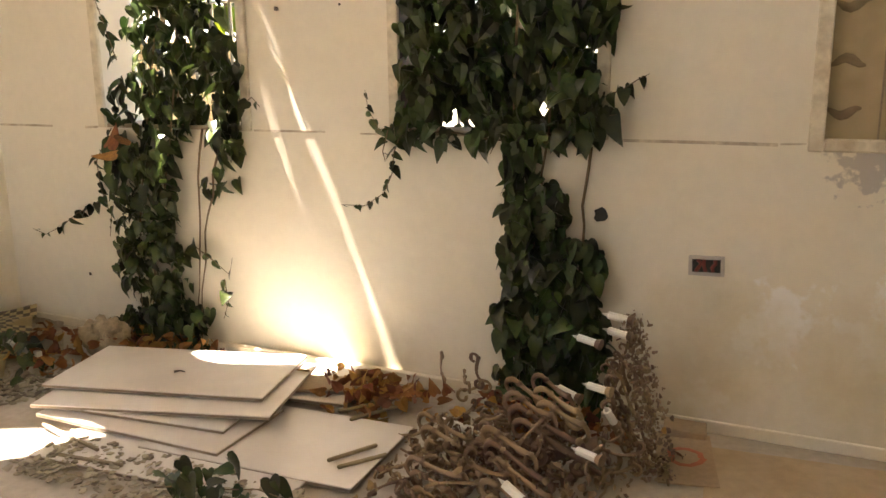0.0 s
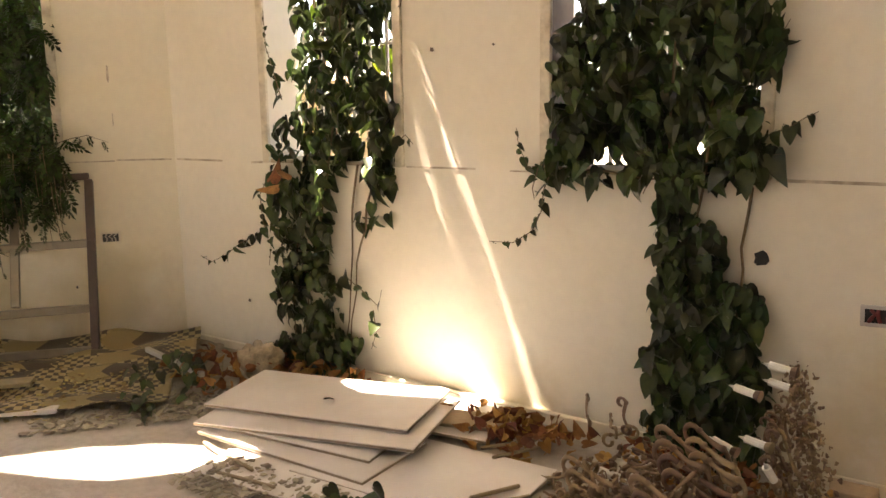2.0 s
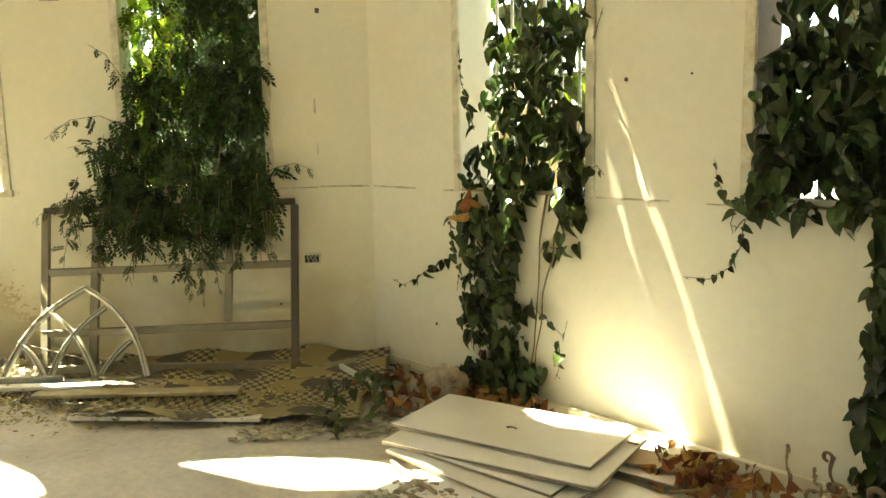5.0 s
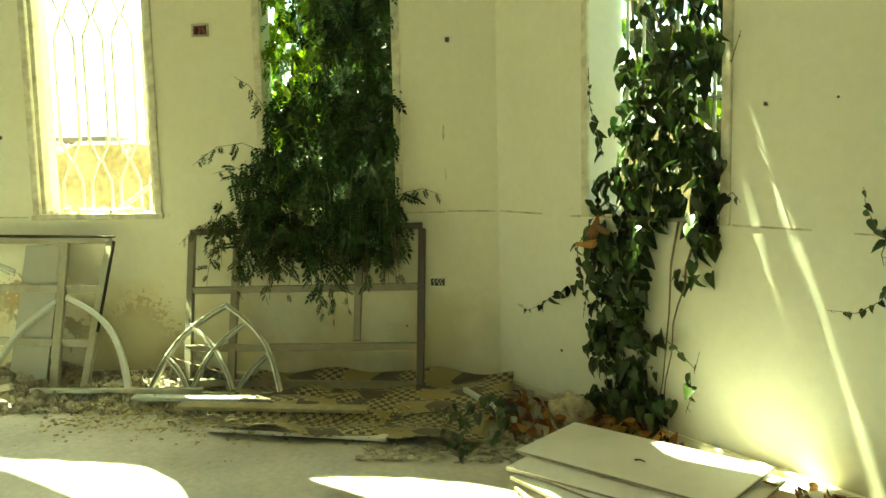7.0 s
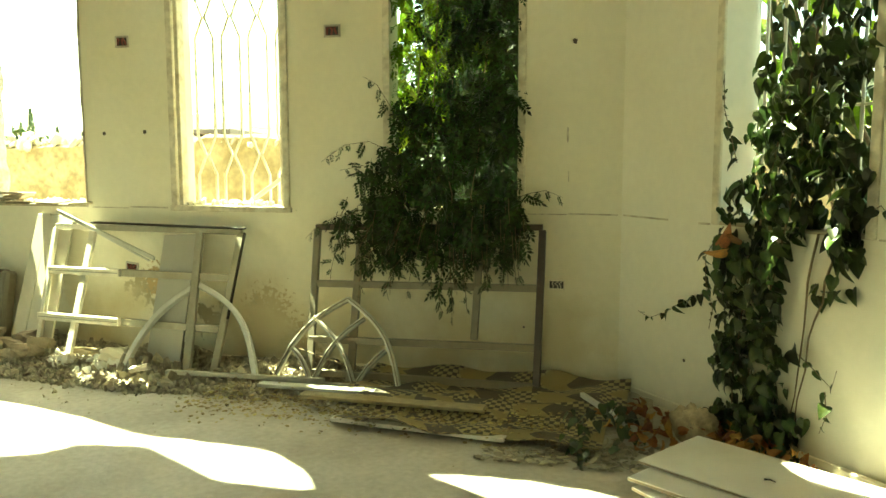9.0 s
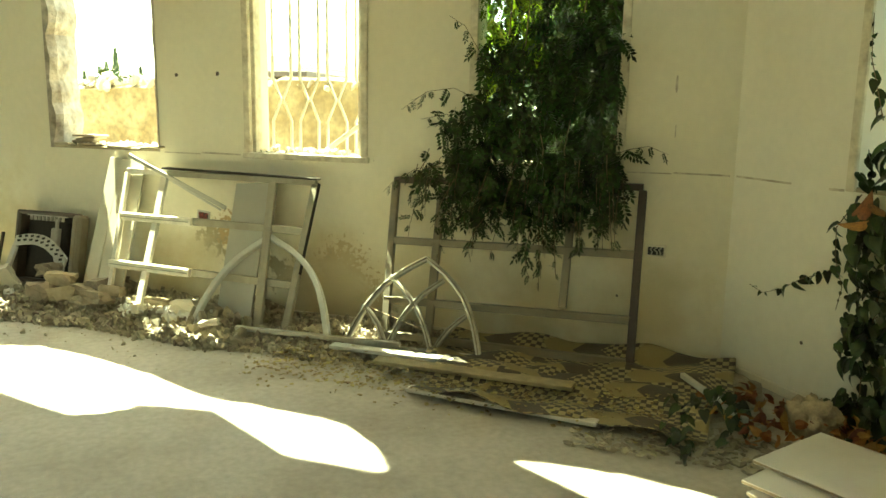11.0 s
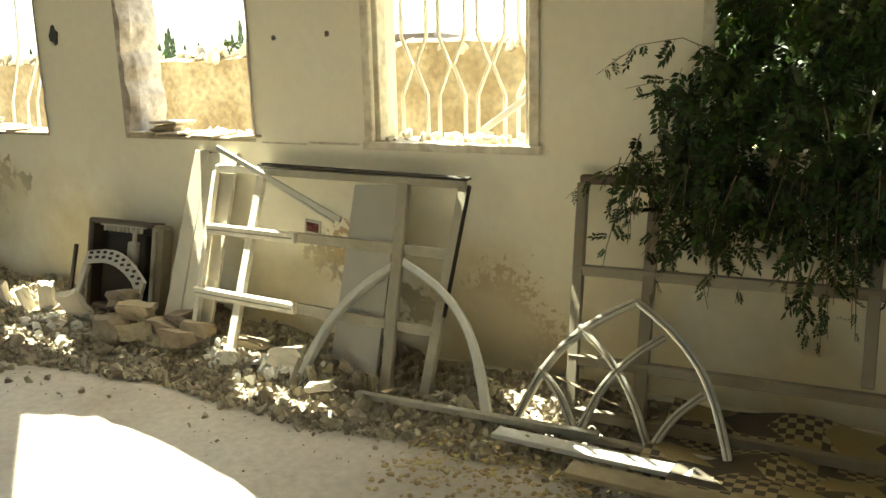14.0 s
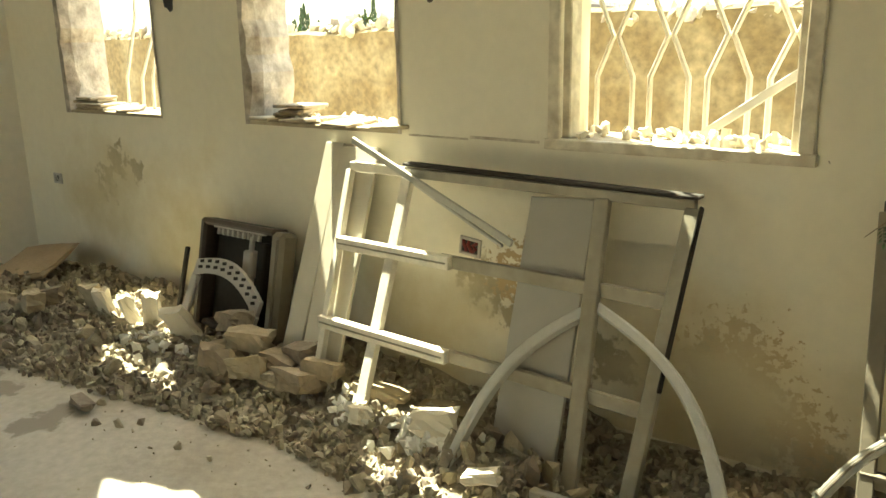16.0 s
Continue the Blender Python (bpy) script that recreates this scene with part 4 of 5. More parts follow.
def stems(plant, runs, radius=0.006):
    place, ob, org = plant
    for run in runs:
        pts = []
        for (a0, o0, z0), (a1, o1, z1) in zip(run, run[1:]):
            for k in range(4):
                f = k / 4
                pts.append(place(a0 + (a1 - a0) * f + uniform(-0.012, 0.012), o0 + (o1 - o0) * f, z0 + (z1 - z0) * f + uniform(-0.008, 0.008)) - org)
        pts.append(place(*run[-1]) - org)
        bm = bmesh.new()
        tube(bm, pts, radius, 5, 0.4)
        part("stem", bm, M["stem"], ob, "", True)


def tendril(plant, normal, pts, meshes, size, step=0.035):
    """A thin trailing shoot with leaves that get smaller towards its tip."""
    place, ob, org = plant
    path = [place(*p) - org for p in pts]
    bm = bmesh.new()
    tube(bm, path, 0.0025, 4, 0.5)
    part("tendril", bm, M["stem"], ob)
    total = sum((b - a).length for a, b in zip(path, path[1:]))
    gone = 0.0
    for a, b in zip(path, path[1:]):
        n_ = max(1, int((b - a).length / step))
        for k in range(n_):
            p = a.lerp(b, (k + uniform(0, 0.6)) / n_)
            f = (gone + (p - a).length) / total
            s_ = size * (1.15 - 0.85 * f) * uniform(0.7, 1.2)
            leaf = new("leaf", random.choice(meshes))
            leaf.parent = ob
            leaf.location, leaf.rotation_euler, leaf.scale = p, leaf_turn(normal, 0.6, 0.6), (s_, s_, s_)
        gone += (b - a).length


INA = Vector((0, -1, 0))
org = wa(-1.9, 0.1, 0)
ivy1 = (wa, thing("ivy", org, "dark green ivy hanging through the window down to the floor", "climbing plant"), org)
foliage(ivy1, INA, [
    (-2.08, -1.47, 1.0, 1.75, -0.14, 0.06, 300), (-2.20, -1.50, 0.86, 1.25, -0.02, 0.12, 190), (-2.0, -1.47, 1.7, 2.5, -0.2, 0.0, 210), (-1.97, -1.47, 2.4, 3.1, -0.25, 0.0, 120),
    (-2.18, -1.84, 0.45, 0.92, 0.02, 0.12, 130), (-2.20, -1.82, 0.1, 0.5, 0.02, 0.15, 150), (-2.2, -1.72, 0.02, 0.2, 0.03, 0.18, 90), (-1.72, -1.5, 0.72, 1.0, 0.0, 0.08, 22), (-1.82, -1.70, 0.08, 0.26, 0.03, 0.1, 12)], HEARTS, M["leaf"], 290, (0.035, 0.08), "leaf", 1.6)
foliage(ivy1, INA, [(-2.02, -1.47, 1.25, 2.4, 0.02, 0.08, 45)], HEARTS, M["leaf"], 0, (0.05, 0.09))
stems(ivy1, [[(-1.95, -0.1, 1.8), (-2.0, 0.03, 1.0), (-2.08, 0.06, 0.5), (-2.1, 0.08, 0.0)], [(-1.8, -0.1, 2.2), (-1.85, 0.04, 1.0), (-2.0, 0.05, 0.4), (-2.02, 0.08, 0.0)], [(-1.7, 0.02, 1.0), (-1.76, 0.02, 0.6), (-1.80, 0.04, 0.0)], [(-1.62, 0.02, 0.9), (-1.72, 0.03, 0.55), (-1.76, 0.05, 0.02)]])
foliage(ivy1, (-0.5, -0.45, 0.75), [(-2.0, -1.5, 1.12, 1.7, 0.03, 0.11, 75), (-1.72, -1.5, 0.72, 1.05, 0.03, 0.08, 14)], HEARTS, M["leaf"], 0, (0.04, 0.075))
tendril(ivy1, INA, [(-2.26, 0.06, 0.70), (-2.34, 0.07, 0.64), (-2.44, 0.08, 0.60), (-2.55, 0.08, 0.53), (-2.68, 0.07, 0.48), (-2.78, 0.06, 0.50)], HEARTS, 0.06)
tendril(ivy1, INA, [(-2.18, 0.0, 1.30), (-2.25, 0.02, 1.55), (-2.28, 0.0, 1.75)], HEARTS, 0.05)
tendril(ivy1, INA, [(-2.2, 0.05, 1.0), (-2.3, 0.06, 0.85), (-2.29, 0.06, 0.72), (-2.24, 0.06, 0.6), (-2.26, 0.06, 0.5)], HEARTS, 0.05)
tendril(ivy1, INA, [(-1.5, 0.0, 1.1), (-1.42, 0.03, 1.14), (-1.38, 0.03, 1.10)], HEARTS, 0.055)
tendril(ivy1, INA, [(-1.5, -0.03, 1.95), (-1.42, 0.02, 2.05), (-1.34, 0.03, 2.12)], HEARTS, 0.05)
tendril(ivy1, INA, [(-1.47, 0.0, 1.62), (-1.43, 0.02, 1.7), (-1.40, 0.02, 1.78)], HEARTS, 0.03)
tendril(ivy1, INA, [(-1.78, 0.05, 0.5), (-1.66, 0.06, 0.44), (-1.57, 0.06, 0.38), (-1.55, 0.06, 0.46)], HEARTS, 0.07, 0.06)
tendril(ivy1, INA, [(-1.6, 0.06, 0.36), (-1.58, 0.07, 0.26), (-1.61, 0.07, 0.18)], HEARTS, 0.06, 0.04)
for x, z in ((-2.12, 0.93), (-2.08, 0.90), (-2.05, 0.95)):
    leaf = new("dead_leaf", heart_leaf(int(x * -100)))
    leaf.data.materials.append(M["dryleaf"])
    leaf.parent = ivy1[1]
    leaf.location, leaf.rotation_euler, leaf.scale = wa(x, 0.15, z) - org, tumble(), (0.09, 0.09, 0.09)

org = wa(-0.2, 0.1, 0)
ivy2 = (wa, thing("ivy", org, "dense dark ivy filling the window and climbing down beside the chandelier", "climbing plant"), org)
foliage(ivy2, INA, [
    (-0.74, 0.05, 1.02, 1.6, -0.14, 0.05, 520), (-0.70, 0.06, 1.55, 2.2, -0.16, 0.03, 300), (-0.65, 0.05, 2.1, 3.1, -0.22, 0.0, 220), (-0.1, 0.07, 1.0, 1.6, 0.0, 0.10, 70), (-0.74, 0.04, 1.0, 1.3, -0.22, -0.06, 190), (-0.5, 0.04, 1.3, 1.9, -0.24, -0.1, 120),
    (-0.29, -0.08, 0.6, 1.02, 0.02, 0.10, 120), (-0.30, 0.05, 0.3, 0.66, 0.02, 0.12, 175), (-0.30, 0.09, 0.02, 0.4, 0.02, 0.13, 200), (-0.72, -0.1, 0.98, 1.08, 0.0, 0.08, 40)], HEARTS, M["leaf"], 290, (0.035, 0.085), "leaf", 1.9)
stems(ivy2, [[(-0.15, -0.1, 2.0), (-0.15, 0.03, 1.0), (-0.2, 0.06, 0.5), (-0.18, 0.08, 0.0)], [(-0.3, -0.1, 1.9), (-0.28, 0.03, 1.0), (-0.28, 0.06, 0.4), (-0.25, 0.08, 0.0)], [(0.0, 0.01, 0.98), (-0.02, 0.02, 0.7), (-0.05, 0.05, 0.3), (-0.04, 0.08, 0.0)], [(-0.70, 0.01, 1.02), (-0.3, 0.03, 0.99)]])
tendril(ivy2, INA, [(-0.72, 0.04, 1.02), (-0.74, 0.07, 0.94), (-0.74, 0.09, 0.86), (-0.76, 0.12, 0.79), (-0.82, 0.16, 0.745), (-0.90, 0.2, 0.75)], HEARTS, 0.05, 0.025)
tendril(ivy2, INA, [(-0.72, 0.03, 1.04), (-0.82, 0.04, 1.02), (-0.86, 0.05, 1.10), (-0.87, 0.05, 1.17)], HEARTS, 0.06, 0.03)
tendril(ivy2, INA, [(-0.78, 0.04, 1.02), (-0.80, 0.05, 0.94), (-0.79, 0.05, 0.90)], HEARTS, 0.06, 0.04)
tendril(ivy2, INA, [(0.05, 0.02, 1.15), (0.11, 0.06, 1.17), (0.16, 0.08, 1.20), (0.20, 0.08, 1.22)], HEARTS, 0.095, 0.03)
tendril(ivy2, INA, [(0.04, 0.02, 1.08), (0.10, 0.08, 1.09)], HEARTS, 0.14, 0.05)
tendril(ivy2, INA, [(0.03, 0.02, 1.4), (0.1, 0.06, 1.5)], HEARTS, 0.11, 0.05)
tendril(ivy2, INA, [(-0.34, 0.03, 1.0), (-0.36, 0.05, 0.94)], HEARTS, 0.08, 0.05)

# jasmine with small pinnate leaves, through the window in the window wall
org = wb(1.0, 0.1, 1.0)
jas = (wb, thing("jasmine", org, "dense dark green jasmine spilling through the window over the frame", "climbing plant"), org)
foliage(jas, IN, [
    (0.58, 1.32, 1.0, 1.7, -0.2, 0.12, 760), (0.58, 1.06, 1.6, 2.3, -0.26, 0.04, 560), (0.60, 1.02, 2.2, 3.1, -0.3, 0.0, 400), (1.05, 1.3, 1.55, 3.0, -0.24, 0.0, 90),
    (0.58, 1.45, 0.90, 1.12, 0.0, 0.20, 400), (0.60, 1.38, 0.78, 0.94, 0.03, 0.24, 170), (1.25, 1.55, 0.98, 1.4, 0.0, 0.12, 90),
    (0.5, 1.35, 1.0, 1.7, -0.75, -0.28, 420), (0.5, 1.1, 1.7, 3.1, -0.75, -0.3, 320)], SPRIGS, M["sprig"], 290, (0.06, 0.12), "sprig")
# jasmine leaves on the lit side, with sunlight painted into their colour
foliage(jas, IN, [(1.02, 1.39, 1.5, 3.1, -0.28, -0.06, 520), (0.8, 1.1, 1.9, 3.1, -0.28, -0.1, 120)], SPRIGS, M["suntintleaf"], 0, (0.05, 0.10))
stems(jas, [[(1.0, -0.2, 2.6), (1.0, 0.0, 1.2), (0.95, 0.15, 0.8)], [(0.8, -0.2, 2.2), (0.85, 0.05, 1.1), (0.8, 0.2, 0.75)], [(1.2, -0.1, 1.9), (1.25, 0.05, 1.1), (1.3, 0.15, 0.8)], [(1.1, -0.2, 3.0), (1.12, -0.05, 1.6), (1.1, 0.1, 0.9)]], 0.005)
for pts in ([(1.3, 0.1, 1.35), (1.45, 0.15, 1.42), (1.6, 0.16, 1.40), (1.75, 0.16, 1.30)], [(1.35, 0.08, 1.2), (1.5, 0.12, 1.28), (1.65, 0.12, 1.25)], [(1.3, 0.05, 1.55), (1.42, 0.08, 1.75), (1.5, 0.1, 1.8)], [(1.2, 0.2, 0.8), (1.28, 0.25, 0.68), (1.32, 0.26, 0.58), (1.3, 0.26, 0.5)],
            [(0.98, 0.24, 0.7), (1.0, 0.27, 0.58), (0.99, 0.27, 0.48), (0.97, 0.27, 0.44)], [(0.62, 0.05, 1.08), (0.52, 0.08, 1.12), (0.42, 0.08, 1.14), (0.32, 0.08, 1.10)], [(1.5, 0.12, 1.0), (1.66, 0.16, 0.98), (1.8, 0.16, 0.9), (1.86, 0.16, 0.84)], [(0.75, 0.2, 0.75), (0.72, 0.24, 0.64), (0.74, 0.24, 0.58)], [(1.4, 0.2, 0.8), (1.5, 0.22, 0.72), (1.55, 0.22, 0.66)]):
    tendril(jas, IN, pts, SPRIGS, 0.11, 0.045)

for k in range(58):
    s0 = 0.52 + 1.15 * (k + uniform(0, 1)) / 58
    z0, drop = uniform(0.84, 1.1), uniform(0.15, 0.36) * (1.25 if 0.85 < s0 < 1.2 else 0.9) + (0.12 if random.random() < 0.2 else 0)
    o0, d0 = uniform(0.08, 0.22), uniform(-0.02, 0.10) * (1 if s0 > 1.0 else -0.4)
    tendril(jas, IN, [(s0, o0, z0), (s0 + d0 * 0.4, o0 + 0.04, z0 - drop * 0.4), (s0 + d0 * 0.8, o0 + 0.05, z0 - drop * 0.75), (s0 + d0, o0 + 0.04, z0 - drop)], SPRIGS, uniform(0.075, 0.11), 0.05)

# garden shrubs close behind the overgrown windows
def shrub(place, normal, regions, meshes, material, label, size):
    o_ = place((regions[0][0] + regions[0][1]) / 2, -1.0, -0.35)
    pl_ = (place, thing("garden_shrub", o_, label, "shrub"), o_)
    stems(pl_, [[((regions[0][0] + regions[0][1]) / 2 + d, -0.9, -0.35), ((regions[0][0] + regions[0][1]) / 2 - d, -0.8, 1.0), (regions[0][0] + 0.3, -0.7, 2.4)] for d in (-0.2, 0.1)], 0.02)
    foliage(pl_, normal, regions, meshes, material, 0, size)


# the yellow-green shrubs have the sunlight in their leaf colour
shrub(wa, INA, [(-3.0, -1.9, 1.5, 3.4, -1.6, -0.7, 300)], BROADS, M["suntintleaf"], "shrub outside the ivy window, sunlight put into its yellow-green leaf colour", (0.10, 0.17))
shrub(wa, INA, [(-2.9, -1.2, 0.5, 3.2, -1.3, -0.5, 620)], HEARTS, M["leaf"], "leafy green shrub outside the ivy window", (0.09, 0.16))
shrub(wa, INA, [(-1.4, 0.4, 0.6, 3.2, -1.2, -0.5, 600)], HEARTS, M["leaf"], "leafy dark shrub outside the second ivy window", (0.09, 0.16))
shrub(wb, IN, [(-0.3, 1.5, 0.3, 3.6, -1.9, -0.8, 5200)], SPRIGS, M["sprig"], "dense dark shrub outside the jasmine window", (0.14, 0.24))
shrub(wb, IN, [(1.42, 2.15, 1.2, 3.8, -1.4, -0.9, 420), (1.4, 2.1, 0.3, 1.5, -1.6, -0.9, 300)], BROADS, M["suntintleaf"], "shrub outside the jasmine window, sunlight put into its yellow-green leaf colour", (0.10, 0.18))


# ---- rubble along the window wall ----
def mound(s, off):
    """Height of the rubble by place."""
    front = 0.80 + 0.10 * noise.noise((s * 1.3, 0, 0)) + (0.22 if s > 4.2 else 0.0) * min(1, (s - 4.2)) + (0.25 if s < 1.2 else 0) * min(1, 1.2 - s)
    f = max(0.0, 1 - (off / front) ** 2.2)
    h = (0.12 if s > 2.6 else 0.08 if s > 1.7 else 0.045) + 0.05 * max(0, min(1, (s - 3.6) / 1.2))
    return h * f * (0.75 + 0.6 * noise.noise((s * 3, off * 3, 2)))


rub = thing("rubble_heap", MB, "long heap of broken concrete and plaster along the wall", "rubble")
bm = bmesh.new()
ns, no = 150, 24
vv = [[bm.verts.new((-0.2 + 6.6 * i / ns, 0.01 + 1.1 * j / no, mound(-0.2 + 6.6 * i / ns, 0.01 + 1.1 * j / no) - 0.012 + 0.012 * noise.noise((i * 0.9, j * 0.9, 3)))) for j in range(no + 1)] for i in range(ns + 1)]
for i in range(ns):
    for j in range(no):
        bm.faces.new((vv[i][j], vv[i + 1][j], vv[i + 1][j + 1], vv[i][j + 1]))
bmesh.ops.recalc_face_normals(bm, faces=bm.faces)
part("dust_bed", bm, M["dust"], rub)


def rubble_spot(s0, s1, o0, o1, size):
    s_, o_ = uniform(s0, s1), uniform(o0, o1)
    z = mound(s_, o_)
    return (Vector((s_, o_, max(0, z) + size * 0.2)), size, tumble()) if z > 0.006 or random.random() < 0.025 else None


for k in range(330):
    q = rubble_spot(2.0, 6.3, 0.34, 0.95, 0.026 + 0.06 * random.random() ** 2.2)
    if q:
        st = new("stone", random.choice(STONES if random.random() < 0.75 else SANDS))
        st.parent = rub
        st.location, st.rotation_euler, st.scale = q[0], q[2], (q[1],) * 3
small = [q for q in (rubble_spot(1.5, 6.4, 0.05, 1.05, 0.008 + 0.034 * random.random() ** 2) for _ in range(10000)) if q]
small += [q for q in (rubble_spot(0.0, 1.7, 0.5, 1.25, 0.006 + 0.016 * random.random() ** 2) for _ in range(900)) if q]
scatter("gravel", small, STONES, M["stone"], rub)
crumbs = [((uniform(0.2, 6.2), 0.8 + 0.7 * random.random() ** 2, 0.002), uniform(0.003, 0.009), tumble()) for _ in range(150)]
scatter("crumbs", crumbs, STONES, M["stone"], rub)


# white plaster crumbs gathered in the sun patches to whiten the lit rubble
scatter("plaster_crumbs", [(Vector((s_, o_, max(0, mound(s_, o_)) + 0.012)), uniform(0.02, 0.065), tumble()) for s_, o_ in [(random.gauss(3.05, 0.11), random.gauss(0.50, 0.05)) for _ in range(50)] + [(random.gauss(3.38, 0.05), random.gauss(0.5, 0.05)) for _ in range(16)] + [(random.gauss(4.5, 0.1), random.gauss(0.52, 0.05)) for _ in range(24)]], STONES, M["candle"], rub)


# larger single pieces on the heap
def block(name, p, size, turn, material, label, cut=0.24, category="rubble"):
    ob = thing(name, MB @ Matrix.LocRotScale(Vector(p), Euler([radians(a) for a in turn]), None), label, category)
    rnd = random.Random(int(p[0] * 1000))
    b = bmesh.new()
    bmesh.ops.create_cube(b, size=1.0, matrix=Matrix.Diagonal((*size, 1)))
    bmesh.ops.subdivide_edges(b, edges=b.edges[:], cuts=2, use_grid_fill=True)
    for v in b.verts:
        k = 1 - cut * rnd.random() * (abs(v.co.x) / size[0] + abs(v.co.y) / size[1]) - 0.04
        v.co = Vector((v.co.x * k, v.co.y * k, v.co.z * (1 - cut * 0.9 * rnd.random()))) + Vector((rnd.gauss(0, 1), rnd.gauss(0, 1), rnd.gauss(0, 1))) * 0.05 * min(size)
    part("block", b, material, ob)
    return ob


def heap_block(p, size, turn, kind_of, label):
    """A single piece on the heap; those stacked before the heater are chunkier."""
    grow = (1.05, 1.25, 1.7) if 3.5 < p[0] < 4.2 else (1, 1, 1)
    block("rubble_block", p, [k * g for k, g in zip(size, grow)], turn, M[kind_of], label)


heap_block((4.05, 0.52, 0.10), (0.20, 0.10, 0.11), (8, 0, 8), "sand", "ribbed sandstone block on the rubble")
heap_block((3.98, 0.42, 0.20), (0.17, 0.11, 0.05), (4, -8, 20), "sand", "flat sandstone piece on the rubble")
heap_block((4.10, 0.40, 0.245), (0.15, 0.10, 0.05), (12, 10, -10), "stone", "flat concrete piece on the rubble")
heap_block((3.80, 0.40, 0.13), (0.18, 0.12, 0.045), (6, -6, 5), "sand", "flat stone slab on the rubble")
heap_block((3.74, 0.36, 0.175), (0.16, 0.10, 0.04), (-6, 8, -15), "stone", "flat stone slab on the rubble")
heap_block((3.76, 0.44, 0.085), (0.20, 0.13, 0.05), (3, 4, 12), "stone", "flat stone slab on the rubble")
heap_block((3.90, 0.50, 0.125), (0.16, 0.10, 0.05), (14, 6, 25), "sand", "flat sandstone piece on the rubble")
heap_block((3.66, 0.46, 0.115), (0.18, 0.12, 0.05), (10, 5, -8), "sand", "flat sandstone piece on the rubble")
heap_block((3.60, 0.40, 0.155), (0.15, 0.09, 0.04), (12, -6, 16), "sand", "flat sandstone piece on the rubble")
heap_block((3.36, 0.34, 0.10), (0.24, 0.12, 0.04), (8, -4, 10), "sand", "flat sandstone piece on the rubble")
heap_block((5.02, 0.44, 0.17), (0.09, 0.05, 0.15), (-12, 6, 14), "plaster_c", "upright pale plaster chunk on the heap")
heap_block((5.38, 0.60, 0.16), (0.26, 0.10, 0.09), (6, 6, -18), "sand", "long broken sandstone block on the heap")
heap_block((4.45, 0.42, 0.17), (0.14, 0.05, 0.19), (-30, 10, 15), "plaster_c", "white plaster chunk leaning on the heap")
heap_block((4.72, 0.38, 0.17), (0.09, 0.06, 0.19), (-12, -6, 30), "plaster_c", "upright white plaster chunk on the heap")
heap_block((4.88, 0.40, 0.15), (0.08, 0.06, 0.14), (-15, 8, -20), "plaster_c", "upright pale plaster chunk on the heap")
heap_block((5.15, 0.42, 0.16), (0.13, 0.05, 0.17), (-20, 0, 10), "sand", "upright rounded stone slab")
heap_block((5.95, 0.30, 0.20), (0.50, 0.34, 0.03), (-22, 8, 12), "card", "brown sheet of board lying on the heap")
heap_block((5.45, 0.50, 0.13), (0.20, 0.12, 0.09), (10, 12, 40), "stone", "broken grey concrete chunk on the heap")
heap_block((5.7, 0.62, 0.11), (0.16, 0.14, 0.08), (20, 0, 10), "sand", "broken tan sandstone chunk on the heap")
heap_block((6.15, 0.55, 0.12), (0.2, 0.14, 0.1), (10, 30, 10), "stone", "broken grey concrete chunk on the heap")
heap_block((3.02, 0.46, 0.12), (0.17, 0.11, 0.09), (15, 5, 20), "plaster_c", "white plaster chunk on the rubble")
heap_block((3.30, 0.52, 0.095), (0.10, 0.06, 0.06), (10, 10, -20), "plaster_c", "white plaster chunk on the rubble")
heap_block((2.72, 0.62, 0.10), (0.12, 0.07, 0.04), (10, 10, 20), "plaster_c", "white plaster chunk on the rubble")
heap_block((3.1, 0.3, 0.08), (0.24, 0.16, 0.03), (4, 4, 20), "wood", "brown board scrap behind the frame")
heap_block((4.35, 0.95, 0.03), (0.16, 0.06, 0.03), (2, 2, -10), "stone", "brick-shaped concrete scrap on the floor")

# ---- gutted heater casing ----
FH = MB @ pose(4.33, 0.205, 0.08, 12, 0, 0)
ht = thing("gutted_heater", FH, "gutted heater casing with dark inside leaning on the wall", "heater")
W, H, D = 0.56, 0.50, 0.10
bm = bmesh.new()
for x, z, sx, sz in ((W / 2 - 0.02, H / 2, 0.04, H), (0.02, H - 0.015, W - 0.08, 0.03), (0, 0.02, W - 0.12, 0.04)):
    box(bm, pose(x, 0, z), sx, D, sz, 0.012)
part("casing", bm, M["brownmetal"], ht, "dark brown casing rim")
bm = bmesh.new()
box(bm, pose(-W / 2 + 0.04, 0, H / 2), 0.08, D, H - 0.02, 0.018)
box(bm, pose(-W / 2 + 0.03, 0.054, H / 2), 0.012, 0.008, H - 0.08, 0.003)
part("side_panel", bm, M["greyframe"], ht, "dusty grey side panel")
bm = bmesh.new()
box(bm, pose(0, -0.035, H / 2), W - 0.1, 0.02, H - 0.05)
part("back_plate", bm, M["dark"], ht, "black back plate")
bm = bmesh.new()
for k in range(9):
    box(bm, pose(-0.12 + 0.034 * k, 0.035, H - 0.05), 0.014, 0.02, 0.03, 0.003)
box(bm, pose(0.02, 0.03, H - 0.03), 0.34, 0.02, 0.012, 0.002)
part("vent_grid", bm, M["box"], ht)
bm = bmesh.new()
box(bm, pose(-0.07, 0.03, 0.33), 0.06, 0.05, 0.12, 0.008)
tube(bm, [(-0.07, 0.03, 0.38), (-0.07, 0.03, 0.45)], 0.012, 8)
tube(bm, [(-0.08, 0.03, 0.27), (-0.09, 0.035, 0.18), (-0.13, 0.03, 0.1)], 0.015, 8)
part("valve", bm, M["box"], ht, "grey valve block")
bm = bmesh.new()
box(bm, pose(-0.135, 0.01, H / 2 - 0.02), 0.05, 0.05, H - 0.1, 0.006)
